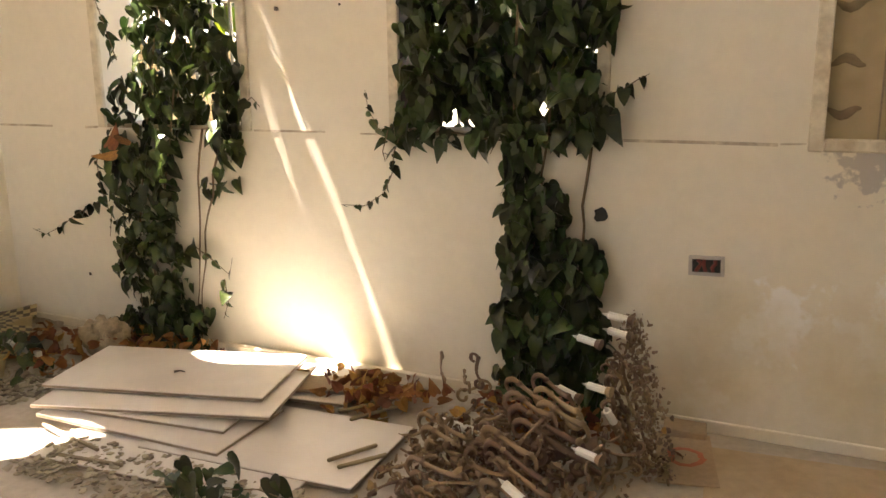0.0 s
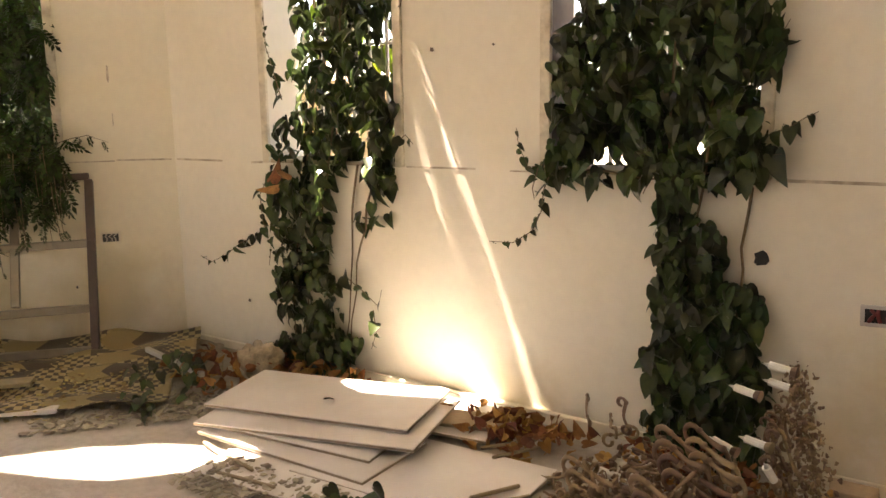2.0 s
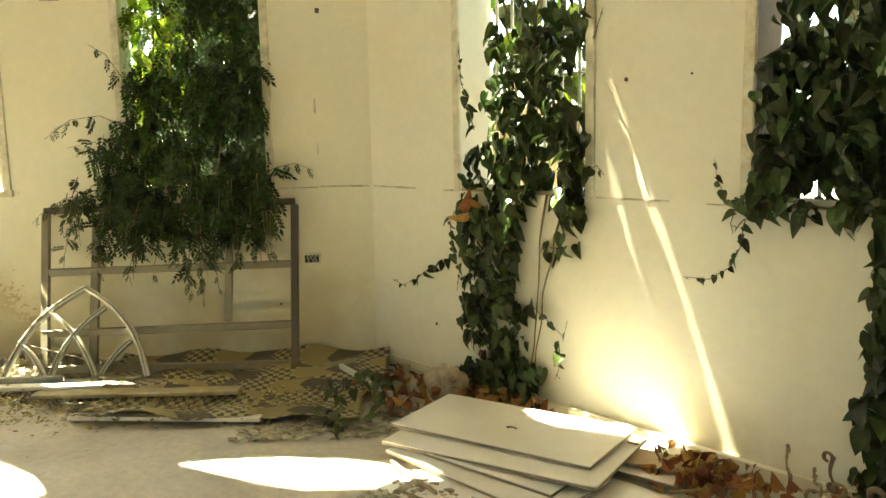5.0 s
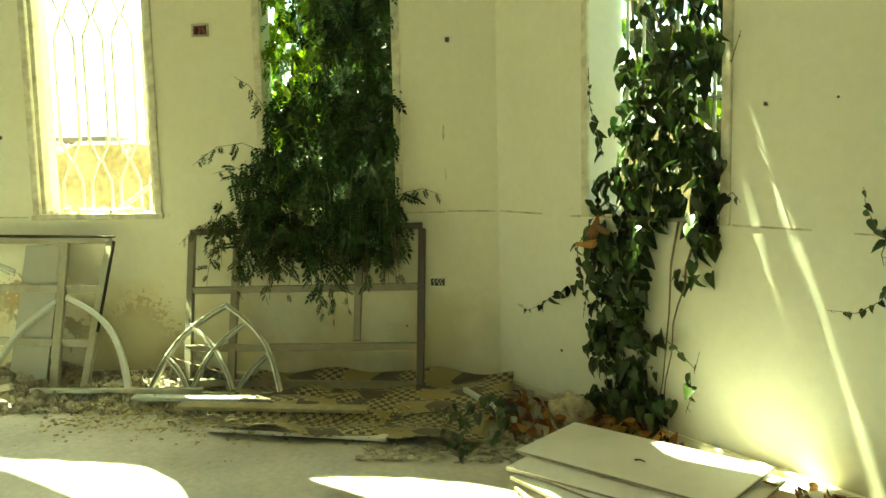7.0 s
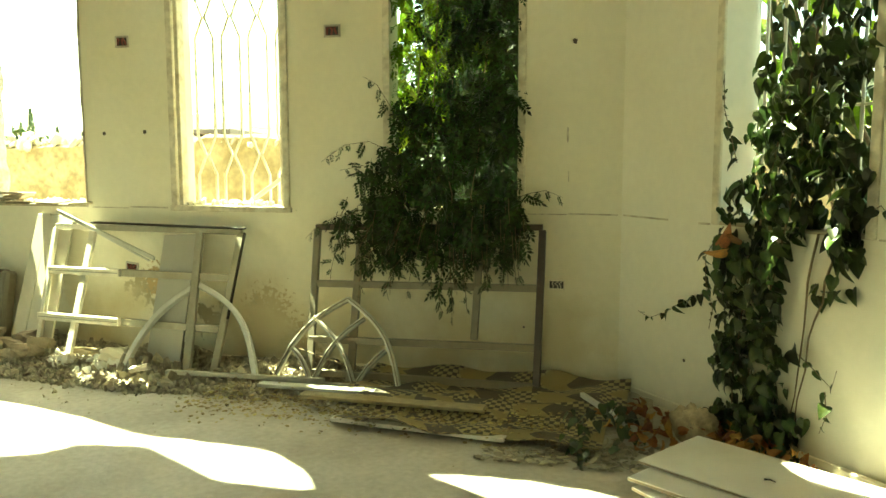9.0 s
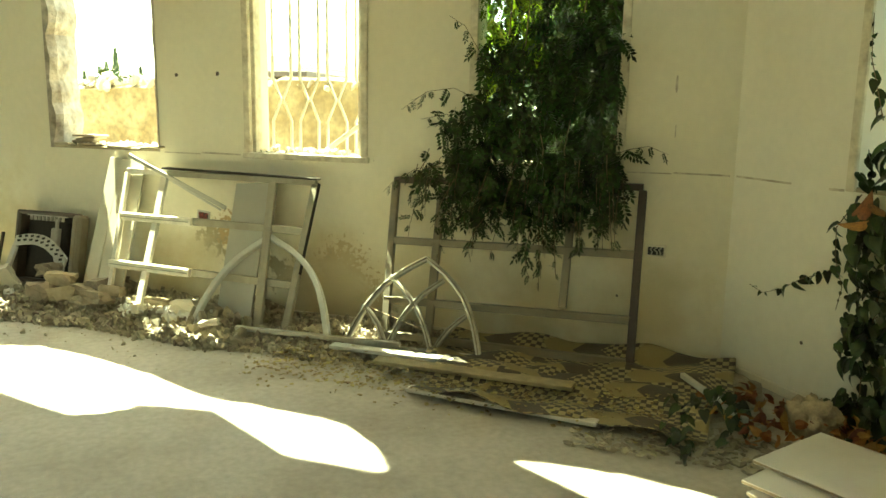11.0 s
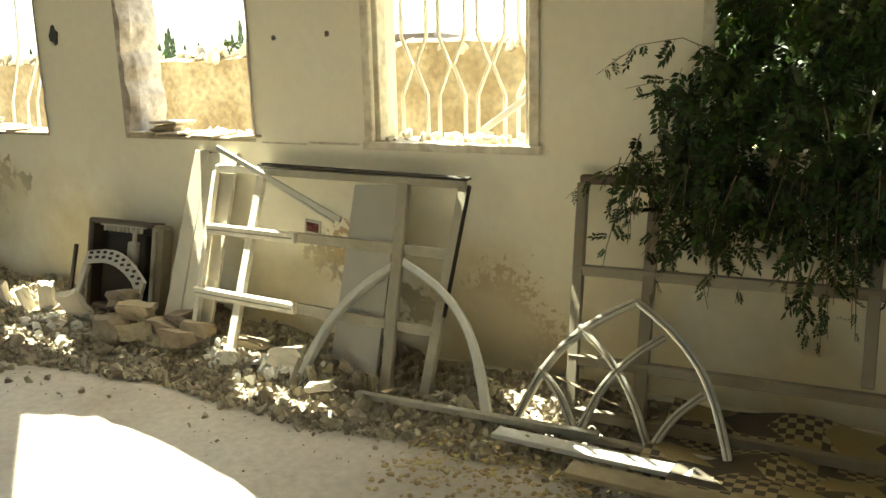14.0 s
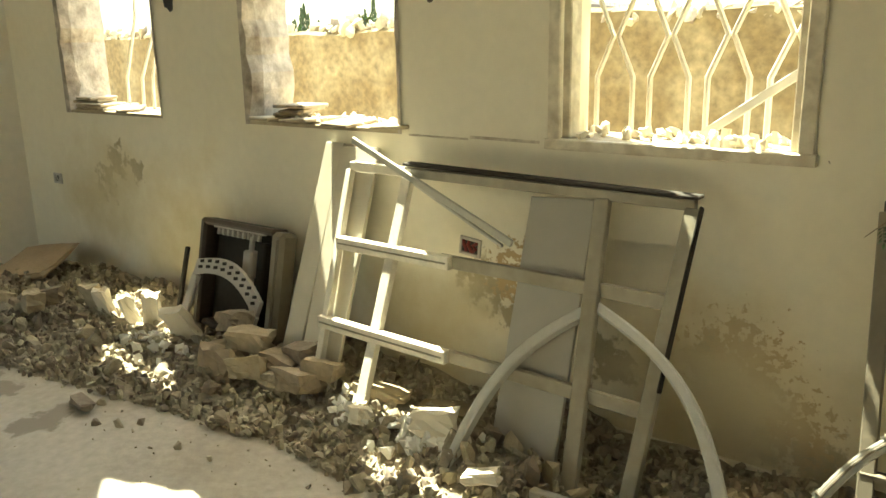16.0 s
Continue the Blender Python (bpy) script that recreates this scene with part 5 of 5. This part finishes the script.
part("divider", bm, M["dark"], ht)

fp = thing("heater_front", MB @ pose(4.36, 0.33, 0.09, 16, -15, -4), "broken heater front panel with an arched grid", "heater panel")
bm = bmesh.new()
outer, inner = [], []
for k in range(13):
    f = k / 12
    x = -0.23 + 0.46 * f
    z = 0.285 + 0.075 * math.sin(f * math.pi)
    outer.append((x, 0, z))
    inner.append((x, 0, z - 0.075))
for (p, q), (r, t_) in zip(zip(outer, outer[1:]), zip(inner, inner[1:])):
    for y0, y1 in ((0.0, 0.02),):
        vs = [bm.verts.new((a_[0], y, a_[2])) for y in (y0, y1) for a_ in (p, q, t_, r)]
        for f in ((0, 1, 2, 3), (7, 6, 5, 4), (0, 4, 5, 1), (1, 5, 6, 2), (2, 6, 7, 3), (3, 7, 4, 0)):
            bm.faces.new([vs[i] for i in f])
bmesh.ops.remove_doubles(bm, verts=bm.verts, dist=1e-4)
bmesh.ops.recalc_face_normals(bm, faces=bm.faces)
part("arched_top", bm, M["box"], fp)
bm = bmesh.new()
for r_ in range(2):
    for k in range(9):
        x = -0.19 + 0.048 * k
        z = 0.25 + 0.07 * math.sin((x + 0.23) / 0.46 * math.pi) + 0.028 * r_ - 0.005
        box(bm, pose(x, 0.021, z, 0, 25, 0), 0.026, 0.006, 0.014, 0.002)
part("slots", bm, M["dark"], fp, "dark slots")
for x in (-0.215, 0.215):
    bm = bmesh.new()
    beam(bm, (x, 0.01, 0.0), (x, 0.01, 0.22), 0.045, 0.025, (1, 0, 0), 0.006)
    part("side_post", bm, M["box"], fp)

# dark rod standing in the heap
lying_bar("iron_rod", wb(4.83, 0.18, 0.05), wb(4.80, 0.10, 0.40), 0.02, 0.02, M["dark"], "dark iron rod standing in the rubble", "rod", tuple(DB))


# ---- patterned plastic mat, rucked up over the litter ----
def mat_shader():
    m = shader("woven_plastic_mat", (0.50, 0.38, 0.17), 0.6, vary=0.12, grain=90, bump=0.3)
    nt = m.node_tree
    n, l = nt.nodes, nt.links
    b = n["Principled BSDF"]
    old = b.inputs["Base Color"].links[0].from_socket
    uv = n.new("ShaderNodeUVMap").outputs["UV"]

    def calc(op, p, q=None, r=None):
        c = n.new("ShaderNodeMath")
        c.operation = op
        for k, x in enumerate((p, q, r)):
            if x is None:
                continue
            if isinstance(x, (int, float)):
                c.inputs[k].default_value = x
            else:
                l.new(x, c.inputs[k])
        return c.outputs[0]

    def blend(f, p, q):
        c = n.new("ShaderNodeMix")
        c.data_type = "RGBA"
        l.new(f, c.inputs["Factor"])
        for key, x in (("A", p), ("B", q)):
            if isinstance(x, tuple):
                c.inputs[key].default_value = (*x, 1)
            else:
                l.new(x, c.inputs[key])
        return c.outputs["Result"]

    yellow, dark = (0.27, 0.215, 0.10), (0.036, 0.028, 0.026)
    xyz = n.new("ShaderNodeSeparateXYZ")
    l.new(uv, xyz.inputs[0])
    px, py = xyz.outputs[0], xyz.outputs[1]
    small = n.new("ShaderNodeTexChecker")
    small.inputs["Scale"].default_value = 36.0
    small.inputs["Color1"].default_value, small.inputs["Color2"].default_value = (0.028, 0.022, 0.022, 1), (0.36, 0.30, 0.17, 1)
    l.new(uv, small.inputs["Vector"])
    row = calc("FRACT", calc("DIVIDE", py, 0.34))
    # band of blocks: checks, dark, yellow
    bend = calc("MULTIPLY", calc("ABSOLUTE", calc("SUBTRACT", row, 0.2)), 0.30)
    third = calc("FRACT", calc("DIVIDE", calc("ADD", px, bend), 0.50))
    blocks = blend(calc("GREATER_THAN", third, 0.67), blend(calc("GREATER_THAN", third, 0.35), small.outputs["Color"], dark), yellow)
    # band of wide checked lozenges between yellow and dark points
    wide = calc("FRACT", calc("DIVIDE", px, 0.50))
    solid = blend(calc("GREATER_THAN", wide, 0.5), yellow, dark)
    lozenge = calc("LESS_THAN", calc("ADD", calc("ABSOLUTE", calc("SUBTRACT", wide, 0.5)), calc("MULTIPLY", calc("ABSOLUTE", calc("SUBTRACT", row, 0.70)), 0.6)), 0.47)
    checked = blend(lozenge, solid, small.outputs["Color"])
    pattern = blend(calc("GREATER_THAN", row, 0.40), blocks, checked)
    dirt = n.new("ShaderNodeMix")
    dirt.data_type, dirt.blend_type = "RGBA", "MIX"
    dirt.inputs["Factor"].default_value = 0.10
    l.new(pattern, dirt.inputs["A"])
    l.new(old, dirt.inputs["B"])
    l.new(dirt.outputs["Result"], b.inputs["Base Color"])
    return m


M["mat"] = mat_shader()


def plastic_mat(s0, s1, o0, o1, turn, lift, ruck, seed, label):
    mid = Vector(((s0 + s1) / 2, (o0 + o1) / 2, 0))
    ob = thing("plastic_mat", MB @ Matrix.Translation(mid) @ pose(0, 0, 0, 0, 0, turn), label, "mat")
    b = bmesh.new()
    uvl = b.loops.layers.uv.new("UVMap")
    L, Wd = s1 - s0, o1 - o0
    nx, ny = 70, 40
    g = []
    for i in range(nx + 1):
        row = []
        for j in range(ny + 1):
            x, y = (i / nx - 0.5) * L, (j / ny - 0.5) * Wd
            edge = 0.05 * noise.noise((x * 2, y * 2, seed))
            z = lift + ruck * (0.5 + 0.5 * math.sin(y * 15 + 2.2 * noise.noise((x * 1.5, y * 2, seed)) + seed)) * (0.6 + 0.8 * noise.noise((x * 1.2, 5, seed))) + ruck * 0.8 * noise.noise((x * 4, y * 5, seed + 3))
            z += 0.05 * max(0, -y / Wd)
            row.append(b.verts.new((x + edge, y + edge * 0.7, max(0.012, z))))
        g.append(row)
    for i in range(nx):
        for j in range(ny):
            f = b.faces.new((g[i][j], g[i + 1][j], g[i + 1][j + 1], g[i][j + 1]))
            for lp, (a_, c_) in zip(f.loops, ((i, j), (i + 1, j), (i + 1, j + 1), (i, j + 1))):
                x, y = a_ / nx * L, c_ / ny * Wd
                lp[uvl].uv = (x, y)
            f.smooth = True
    me = mesh_of(b, "sheet", True)
    sh = part("sheet", me, M["mat"], ob)
    sol = sh.modifiers.new("thick", "SOLIDIFY")
    sol.thickness = 0.004


plastic_mat(-0.08, 1.45, 0.10, 0.78, 0, 0.035, 0.055, 1.0, "crumpled plastic mat with black and yellow checks")
plastic_mat(0.02, 1.30, 0.62, 1.10, -4, 0.028, 0.045, 4.0, "folded end of a checked black and yellow mat")


# ---- litter of leaves and dust on the mat and floor ----
DRY = [heart_leaf(50 + k) for k in range(4)]
for me in DRY:
    me.materials.append(M["dryleaf"])


def litter(name, spots, label):
    ob = thing(name, spots[0][0], label, "litter", kind="stuff")
    scatter("leaves", [(p - spots[0][0], s_, e) for p, s_, e in spots], DRY, M["dryleaf"], ob)
    ob["kind"] = "stuff"


def lying():
    return Euler((uniform(-0.35, 0.35), uniform(-0.3, 0.3), uniform(0, 6.3)))


CHAFF = shader("straw_chaff", (0.34, 0.265, 0.12), 0.9, vary=0.25, each=0.4)
bm = bmesh.new()
box(bm, Matrix.Identity(4), 1.0, 0.22, 0.12)
CHIP = [mesh_of(bm, "chip")]
FLAKE = []
for k_ in range(4):
    bm = bmesh.new()
    ring = [(0.5 * math.cos(a_) * uniform(0.6, 1.1), 0.4 * math.sin(a_) * uniform(0.6, 1.1)) for a_ in (0.2, 1.3, 2.5, 3.6, 5.0)]
    up = [bm.verts.new((x, y, 0.05)) for x, y in ring]
    dn = [bm.verts.new((x * 1.05, y * 1.05, -0.05)) for x, y in ring]
    bm.faces.new(up)
    bm.faces.new(dn[::-1])
    for i_ in range(5):
        bm.faces.new((dn[i_], dn[(i_ + 1) % 5], up[(i_ + 1) % 5], up[i_]))
    FLAKE.append(mesh_of(bm, "flake"))
scatter("leaf_chaff", [(wb(uniform(0.2, 2.2), min(1.35, abs(random.gauss(0.90, 0.13))), uniform(0.008, 0.05) + (0.03 if _ % 2 else 0.0)), uniform(0.010, 0.032), lying()) for _ in range(1400)], FLAKE, CHAFF, None, "dry yellow leaf chaff scattered over mat and floor", "litter")
scatter("grey_chaff", [(wb(uniform(-0.35, 0.55), uniform(0.95, 1.30), uniform(0.004, 0.016)), uniform(0.02, 0.06), lying()) for _ in range(420)], FLAKE, M["stone"], None, "grey plaster flakes scattered on the floor", "litter")
scatter("grey_chaff", [(Vector((uniform(-1.55, -0.55), 0, uniform(0.006, 0.03))) + Vector((0, 3.66 + 0.28 * random.random(), 0)), uniform(0.012, 0.045), lying()) for _ in range(700)], FLAKE, M["stone"], None, "grey plaster flakes in front of the boards", "litter")

# fallen ivy beside the boards
org = Vector((-2.32, 4.22, 0.0))
low = (lambda x, o, z: Vector((x, o, z)), thing("fallen_ivy", org, "low clump of ivy and dead leaves on the floor", "plant"), org)
foliage(low, (0.2, -0.7, 0.7), [(-2.46, -2.16, 0.02, 0.17, 4.08, 4.36, 75), (-2.3, -2.1, 0.02, 0.10, 3.98, 4.12, 22)], HEARTS, M["leaf"], 130, (0.035, 0.065), "leaf", 1.5)
litter("dead_leaves", [(Vector((uniform(-2.55, -2.05), uniform(4.3, 4.7), uniform(0.01, 0.10))), uniform(0.03, 0.07), tumble()) for _ in range(90)], "brown dead leaves under the ivy")
litter("dead_leaves", [(Vector((random.gauss(-0.74, 0.11), random.gauss(4.62, 0.07), uniform(0.015, 0.10))), uniform(0.03, 0.06), tumble()) for _ in range(170)], "heap of rusty brown dead leaves beside the boards")
litter("dead_leaves", [(Vector((random.gauss(-1.9, 0.16), random.gauss(4.72, 0.06), uniform(0.015, 0.10))), uniform(0.03, 0.06), tumble()) for _ in range(110)], "dark dead leaves at the foot of the ivy")
litter("dead_leaves", [(Vector((random.gauss(-0.1, 0.2), random.gauss(4.65, 0.08), uniform(0.015, 0.10))), uniform(0.03, 0.06), tumble()) for _ in range(120)], "dark dead leaves behind the chandelier")
org = Vector((-0.75, 3.78, 0.0))
low = (low[0], thing("ivy_shoot", org, "small green ivy shoot growing over the floor", "plant"), org)
foliage(low, (0, -0.6, 0.8), [(-0.98, -0.42, 0.03, 0.11, 3.70, 3.90, 34)], HEARTS, M["leaf"], 34, (0.04, 0.08))
stems(low, [[(-1.0, 3.75, 0.03), (-0.7, 3.85, 0.05), (-0.4, 3.82, 0.04)]], 0.003)

# crumpled cloth sack at the foot of the ivy
sack = thing("cloth_sack", Vector((-2.12, 4.62, 0.0)), "crumpled dusty beige sack at the foot of the ivy", "sack")
bm = bmesh.new()
bmesh.ops.create_icosphere(bm, subdivisions=4, radius=0.5)
for v in bm.verts:
    k = 1 + 0.4 * noise.noise(v.co * 3.2) - 0.45 * abs(noise.noise(v.co * 6)) + 0.25 * abs(noise.noise(v.co * 13))
    v.co = Vector((v.co.x * 0.24 * k, v.co.y * 0.17 * k, max(0.0, 0.085 + v.co.z * 0.19 * k)))
M["sack"] = shader("dusty_cloth", (0.40, 0.32, 0.22), 0.95, vary=0.2, grain=60, bump=0.4)
part("cloth", bm, M["sack"], sack, "", True)


# ---- stack of laminated boards ----
def sheet_board(cx, cy, z, lx, ly, turn, label, tilt=(0, 0), mat="board"):
    ob = thing("laminated_board", pose(cx, cy, z, tilt[0], tilt[1], turn), label, "board", "stacked boards")
    bm = bmesh.new()
    box(bm, pose(0, 0, 0.0085), lx, ly, 0.015, 0.0015)
    part("panel", bm, M[mat], ob)
    bm = bmesh.new()
    box(bm, pose(0, 0, 0.0075), lx + 0.0012, ly + 0.0012, 0.009)
    part("core", bm, M["edge"], ob, "brown chipboard core")
    return ob


sheet_board(-1.50, 4.400, 0.088, 0.90, 0.42, 12.5, "pale laminated board on top of the stack", (1.5, -1))
sheet_board(-1.43, 4.335, 0.066, 0.92, 0.50, 14.5, "pale laminated board in the stack", (1, -1))
sheet_board(-1.42, 4.28, 0.045, 0.70, 0.44, 8, "pale laminated board in the stack", (0.5, 1))
sheet_board(-1.38, 4.17, 0.027, 0.80, 0.38, 2, "pale laminated board in the stack", (0, 0.6))
sheet_board(-0.88, 4.20, 0.010, 0.80, 0.46, 3, "wide pale board lying on the floor under the stack")
sheet_board(-1.10, 3.98, 0.004, 0.95, 0.36, 4, "wide pale board lying on the floor under the stack")
sheet_board(-1.10, 4.62, 0.030, 0.55, 0.34, 8, "pale board under the stack beside the wall", (1, 0))
sheet_board(-0.92, 4.60, 0.050, 0.26, 0.14, 20, "small brown board scrap on the stack", (2, 2), "card")
for p, q in (((-0.80, 4.45, 0.03), (-0.66, 4.62, 0.035)), ((-0.72, 4.40, 0.032), (-0.60, 4.58, 0.04)), ((-0.62, 4.10, 0.035), (-0.53, 4.26, 0.035)), ((-0.57, 4.08, 0.032), (-0.47, 4.22, 0.032)), ((-1.50, 3.80, 0.02), (-1.20, 3.82, 0.03)), ((-1.72, 3.95, 0.02), (-1.35, 3.86, 0.035))):
    lying_bar("thin_stick", Vector(p), Vector(q), 0.012, 0.012, M["wood"], "thin dark wooden stick on the boards", "stick")
sp = thing("board_scrap", Vector((-1.46, 4.36, 0.113)), "small dark scrap on the top board", "scrap")
bm = bmesh.new()
tube(bm, [(-0.02, -0.004, 0), (0.0, 0.004, 0.004), (0.022, 0.008, 0.002)], 0.004, 5, 0.5)
part("scrap", bm, M["dark"], sp)
lying_bar("skirting_piece", wa(-1.55, 0.035, 0.03), wa(-0.55, 0.04, 0.03), 0.05, 0.03, M["plaster_c"], "loose cream skirting piece along the wall", "skirting")

# ---- fallen chandelier ----
ch = thing("chandelier", Vector((-0.02, 4.36, 0.0)), "fallen dusty chandelier with curled arms and white candle sleeves", "chandelier")
CO = Vector((-0.02, 4.36, 0.0))


def scroll_arm(seed):
    """A tube run between two curled ends, the far one turned up on some."""
    rnd = random.Random(seed)
    run, r0, r1 = rnd.uniform(0.10, 0.20), rnd.uniform(0.024, 0.036), rnd.uniform(0.022, 0.034)
    up = -1 if seed % 3 == 2 else 1
    pts = []
    for k in range(11):
        a_ = radians(-170 + 26 * k)
        q = r0 * (0.45 + 0.55 * k / 10)
        pts.append(Vector((-q * math.cos(a_ - radians(0)) * 0.9, 0.004 * k / 10, -r0 + q * math.sin(a_) * (1 if k > 4 else 1))))
    last = pts[-1].copy()
    for k in range(1, 8):
        f = k / 7
        pts.append(last + Vector((run * f, 0.010 * math.sin(f * 4), -0.016 * math.sin(f * math.pi))))
    end = pts[-1].copy()
    for k in range(1, 11):
        a_ = radians(90 - 26 * k)
        q = r1 * (1 - 0.04 * k)
        pts.append(end + Vector((q * math.cos(a_), 0, up * (q * math.sin(a_) - r1))))
    b = bmesh.new()
    tube(b, pts, lambda f: 0.0080 + 0.0016 * math.sin(f * 24), 7)
    for q in (0.42, 0.66):
        bmesh.ops.create_icosphere(b, subdivisions=1, radius=rnd.uniform(0.011, 0.015), matrix=Matrix.Translation(pts[int(q * (len(pts) - 1))]))
    return mesh_of(b, "arm", True)


ARMS = [scroll_arm(k) for k in range(6)]
for me in ARMS:
    me.materials.append(M["resin"])
random.seed(11)


def put_arm(k, p, turn, size):
    ar = new("arm", ARMS[k % 6])
    ar.parent = ch
    ar.location, ar.rotation_euler, ar.scale = p, turn, (size, size, size)


# nested rows of arms, the pile under them and the upright part against the wall
for x, off, z, n_, drop in ((-0.10, 0.50, 0.285, 4, 0.36), (-0.02, 0.47, 0.30, 3, 0.30), (-0.09, 0.72, 0.215, 4, 0.34), (-0.36, 0.60, 0.165, 4, 0.15), (-0.02, 0.90, 0.15, 3, 0.25), (-0.30, 0.80, 0.12, 3, 0.1)):
    for k in range(n_):
        put_arm(random.choice((0, 1, 3, 4)), wa(x + 0.022 * k, off + 0.03 * k, z - 0.030 * k) - CO, (uniform(-0.25, 0.25), drop + uniform(-0.08, 0.08), uniform(-0.3, 0.0)), uniform(0.95, 1.15))
for k in range(64):
    x, off = uniform(-0.40, 0.24), uniform(0.36, 0.98)
    dome = max(0.04, 0.21 * (1 - ((x + 0.05) / 0.5) ** 2) * (1 - ((off - 0.58) / 0.55) ** 2))
    put_arm(k, wa(x, off, uniform(0.03, dome)) - CO, (uniform(-0.9, 0.9), uniform(-0.5, 0.6), uniform(0, 6.3)), uniform(0.5, 0.85))
for k in range(22):
    z = uniform(0.05, 0.36)
    put_arm(k, wa(0.21 + 0.10 * (0.4 - z) + uniform(-0.05, 0.03), uniform(0.24, 0.40), z) - CO, (uniform(-0.4, 0.4), uniform(0.9, 2.0), uniform(-0.5, 0.5)), uniform(0.45, 0.75))
for k in range(7):
    put_arm(k, wa(-0.44 + 0.05 * k, uniform(0.24, 0.36), uniform(0.08, 0.24) - 0.015 * k) - CO, (uniform(-0.6, 0.6), uniform(-1.6, 0.4), uniform(0, 6.3)), uniform(0.5, 0.8))


def candle(p, turn, length=0.068):
    b = bmesh.new()
    tube(b, [(-length / 2, 0, 0), (length / 2, 0, 0)], 0.0125, 10)
    ob = part("candle_sleeve", b, M["candle"], ch, "white candle sleeve")
    ob.location, ob.rotation_euler = p, turn
    b = bmesh.new()
    tube(b, [(-length / 2 - 0.022, 0, 0), (-length / 2 - 0.012, 0, 0), (-length / 2, 0, 0)], lambda f: 0.001 + 0.006 * f, 7)
    part("candle_tip", b, M["white"], ob)
    b = bmesh.new()
    tube(b, [(length / 2 - 0.004, 0, 0), (length / 2 + 0.006, 0, 0), (length / 2 + 0.014, 0, 0)], lambda f: 0.013 + 0.006 * f, 10)
    part("drip_cup", b, M["resin"], ob)


for x, off, z, rz, ry in ((0.094, 0.35, 0.395, -0.25, 0.10), (0.187, 0.33, 0.425, -0.2, 0.10), (0.179, 0.30, 0.467, -0.1, 0.1), (0.062, 0.45, 0.252, -0.3, 0.2), (0.148, 0.42, 0.269, -0.25, 0.05), (0.199, 0.72, 0.193, -0.35, 0.05), (0.067, 0.95, 0.166, -0.3, 0.4), (0.20, 0.46, 0.20, 1.2, 0.9)):
    candle(wa(x, off, z) - CO, (0, ry, rz))
b = bmesh.new()
tube(b, [wa(-0.36, 0.52, 0.115) - CO, wa(-0.20, 0.50, 0.085) - CO], 0.014, 10)
part("tube", b, M["candle"], ch, "pale plastic tube")
b = bmesh.new()
tube(b, [(-0.2, -0.05, 0.07), (-0.12, -0.05, 0.08), (-0.05, -0.04, 0.09), (0.05, -0.04, 0.1), (0.12, -0.02, 0.1), (0.2, 0.0, 0.11)], lambda f: 0.03 + 0.018 * math.sin(f * 14), 12)
part("centre_column", b, M["resin"], ch, "", True)
bits = []
for k in range(1300):
    x, off = random.gauss(-0.07, 0.19), random.gauss(0.62, 0.17)
    if -0.46 < x < 0.30 and 0.3 < off < 1.0:
        dome = max(0.02, 0.15 * (1 - ((x + 0.05) / 0.5) ** 2) * (1 - ((off - 0.58) / 0.55) ** 2))
        bits.append((wa(x, off, 0.006 + dome * random.random()) - CO, uniform(0.010, 0.030), tumble()))
for k in range(760):
    f = random.random()
    bits.append((wa(0.335 - 0.12 * f + 0.035 * random.gauss(0, 1) * (1.1 - f * 0.6), 0.28 + 0.16 * (1 - f) + 0.03 * random.gauss(0, 1), 0.01 + 0.46 * f) - CO, uniform(0.007, 0.020), tumble()))
scatter("ornament", bits, [STONES[1], CHIP[0], STONES[0]], M["resin"], ch)

# ---- things on the right of the chandelier ----
cb = thing("cardboard_flap", pose(0.40, 4.62, 0.012, 0, 0, 12), "worn cardboard with a faded red print", "cardboard")
bm = bmesh.new()
box(bm, pose(0, 0, 0), 0.18, 0.36, 0.006, 0.001)
part("sheet", bm, M["card"], cb)
bm = bmesh.new()
ring = [(0.05 * math.cos(a_ / 10 * 6.283) * (1 + 0.2 * math.sin(a_ * 2.1)), 0.06 * math.sin(a_ / 10 * 6.283), 0.0065) for a_ in range(11)]
tube(bm, ring, 0.011, 5)
for v in bm.verts:
    v.co.z = 0.004 + (v.co.z - 0.0065) * 0.05
part("print", bm, M["faded"], cb, "faded red printed ring")
lying_bar("cardboard_edge", Vector((0.44, 4.82, 0.02)), Vector((0.30, 4.80, 0.03)), 0.03, 0.10, M["card"], "dark torn cardboard strip beside the wall", "cardboard")
sb = thing("floor_sheet", pose(0.98, 4.47, 0.003, 0, 0, 5), "dusty tan sheet of board lying on the floor", "board")
bm = bmesh.new()
box(bm, pose(0, 0, 0.004), 1.0, 0.62, 0.009, 0.002)
M["tan"] = shader("tan_board", (0.47, 0.37, 0.24), 0.85, vary=0.1, grain=25, bump=0.1, second=(0.40, 0.30, 0.19), patch=3)
part("sheet", bm, M["tan"], sb)
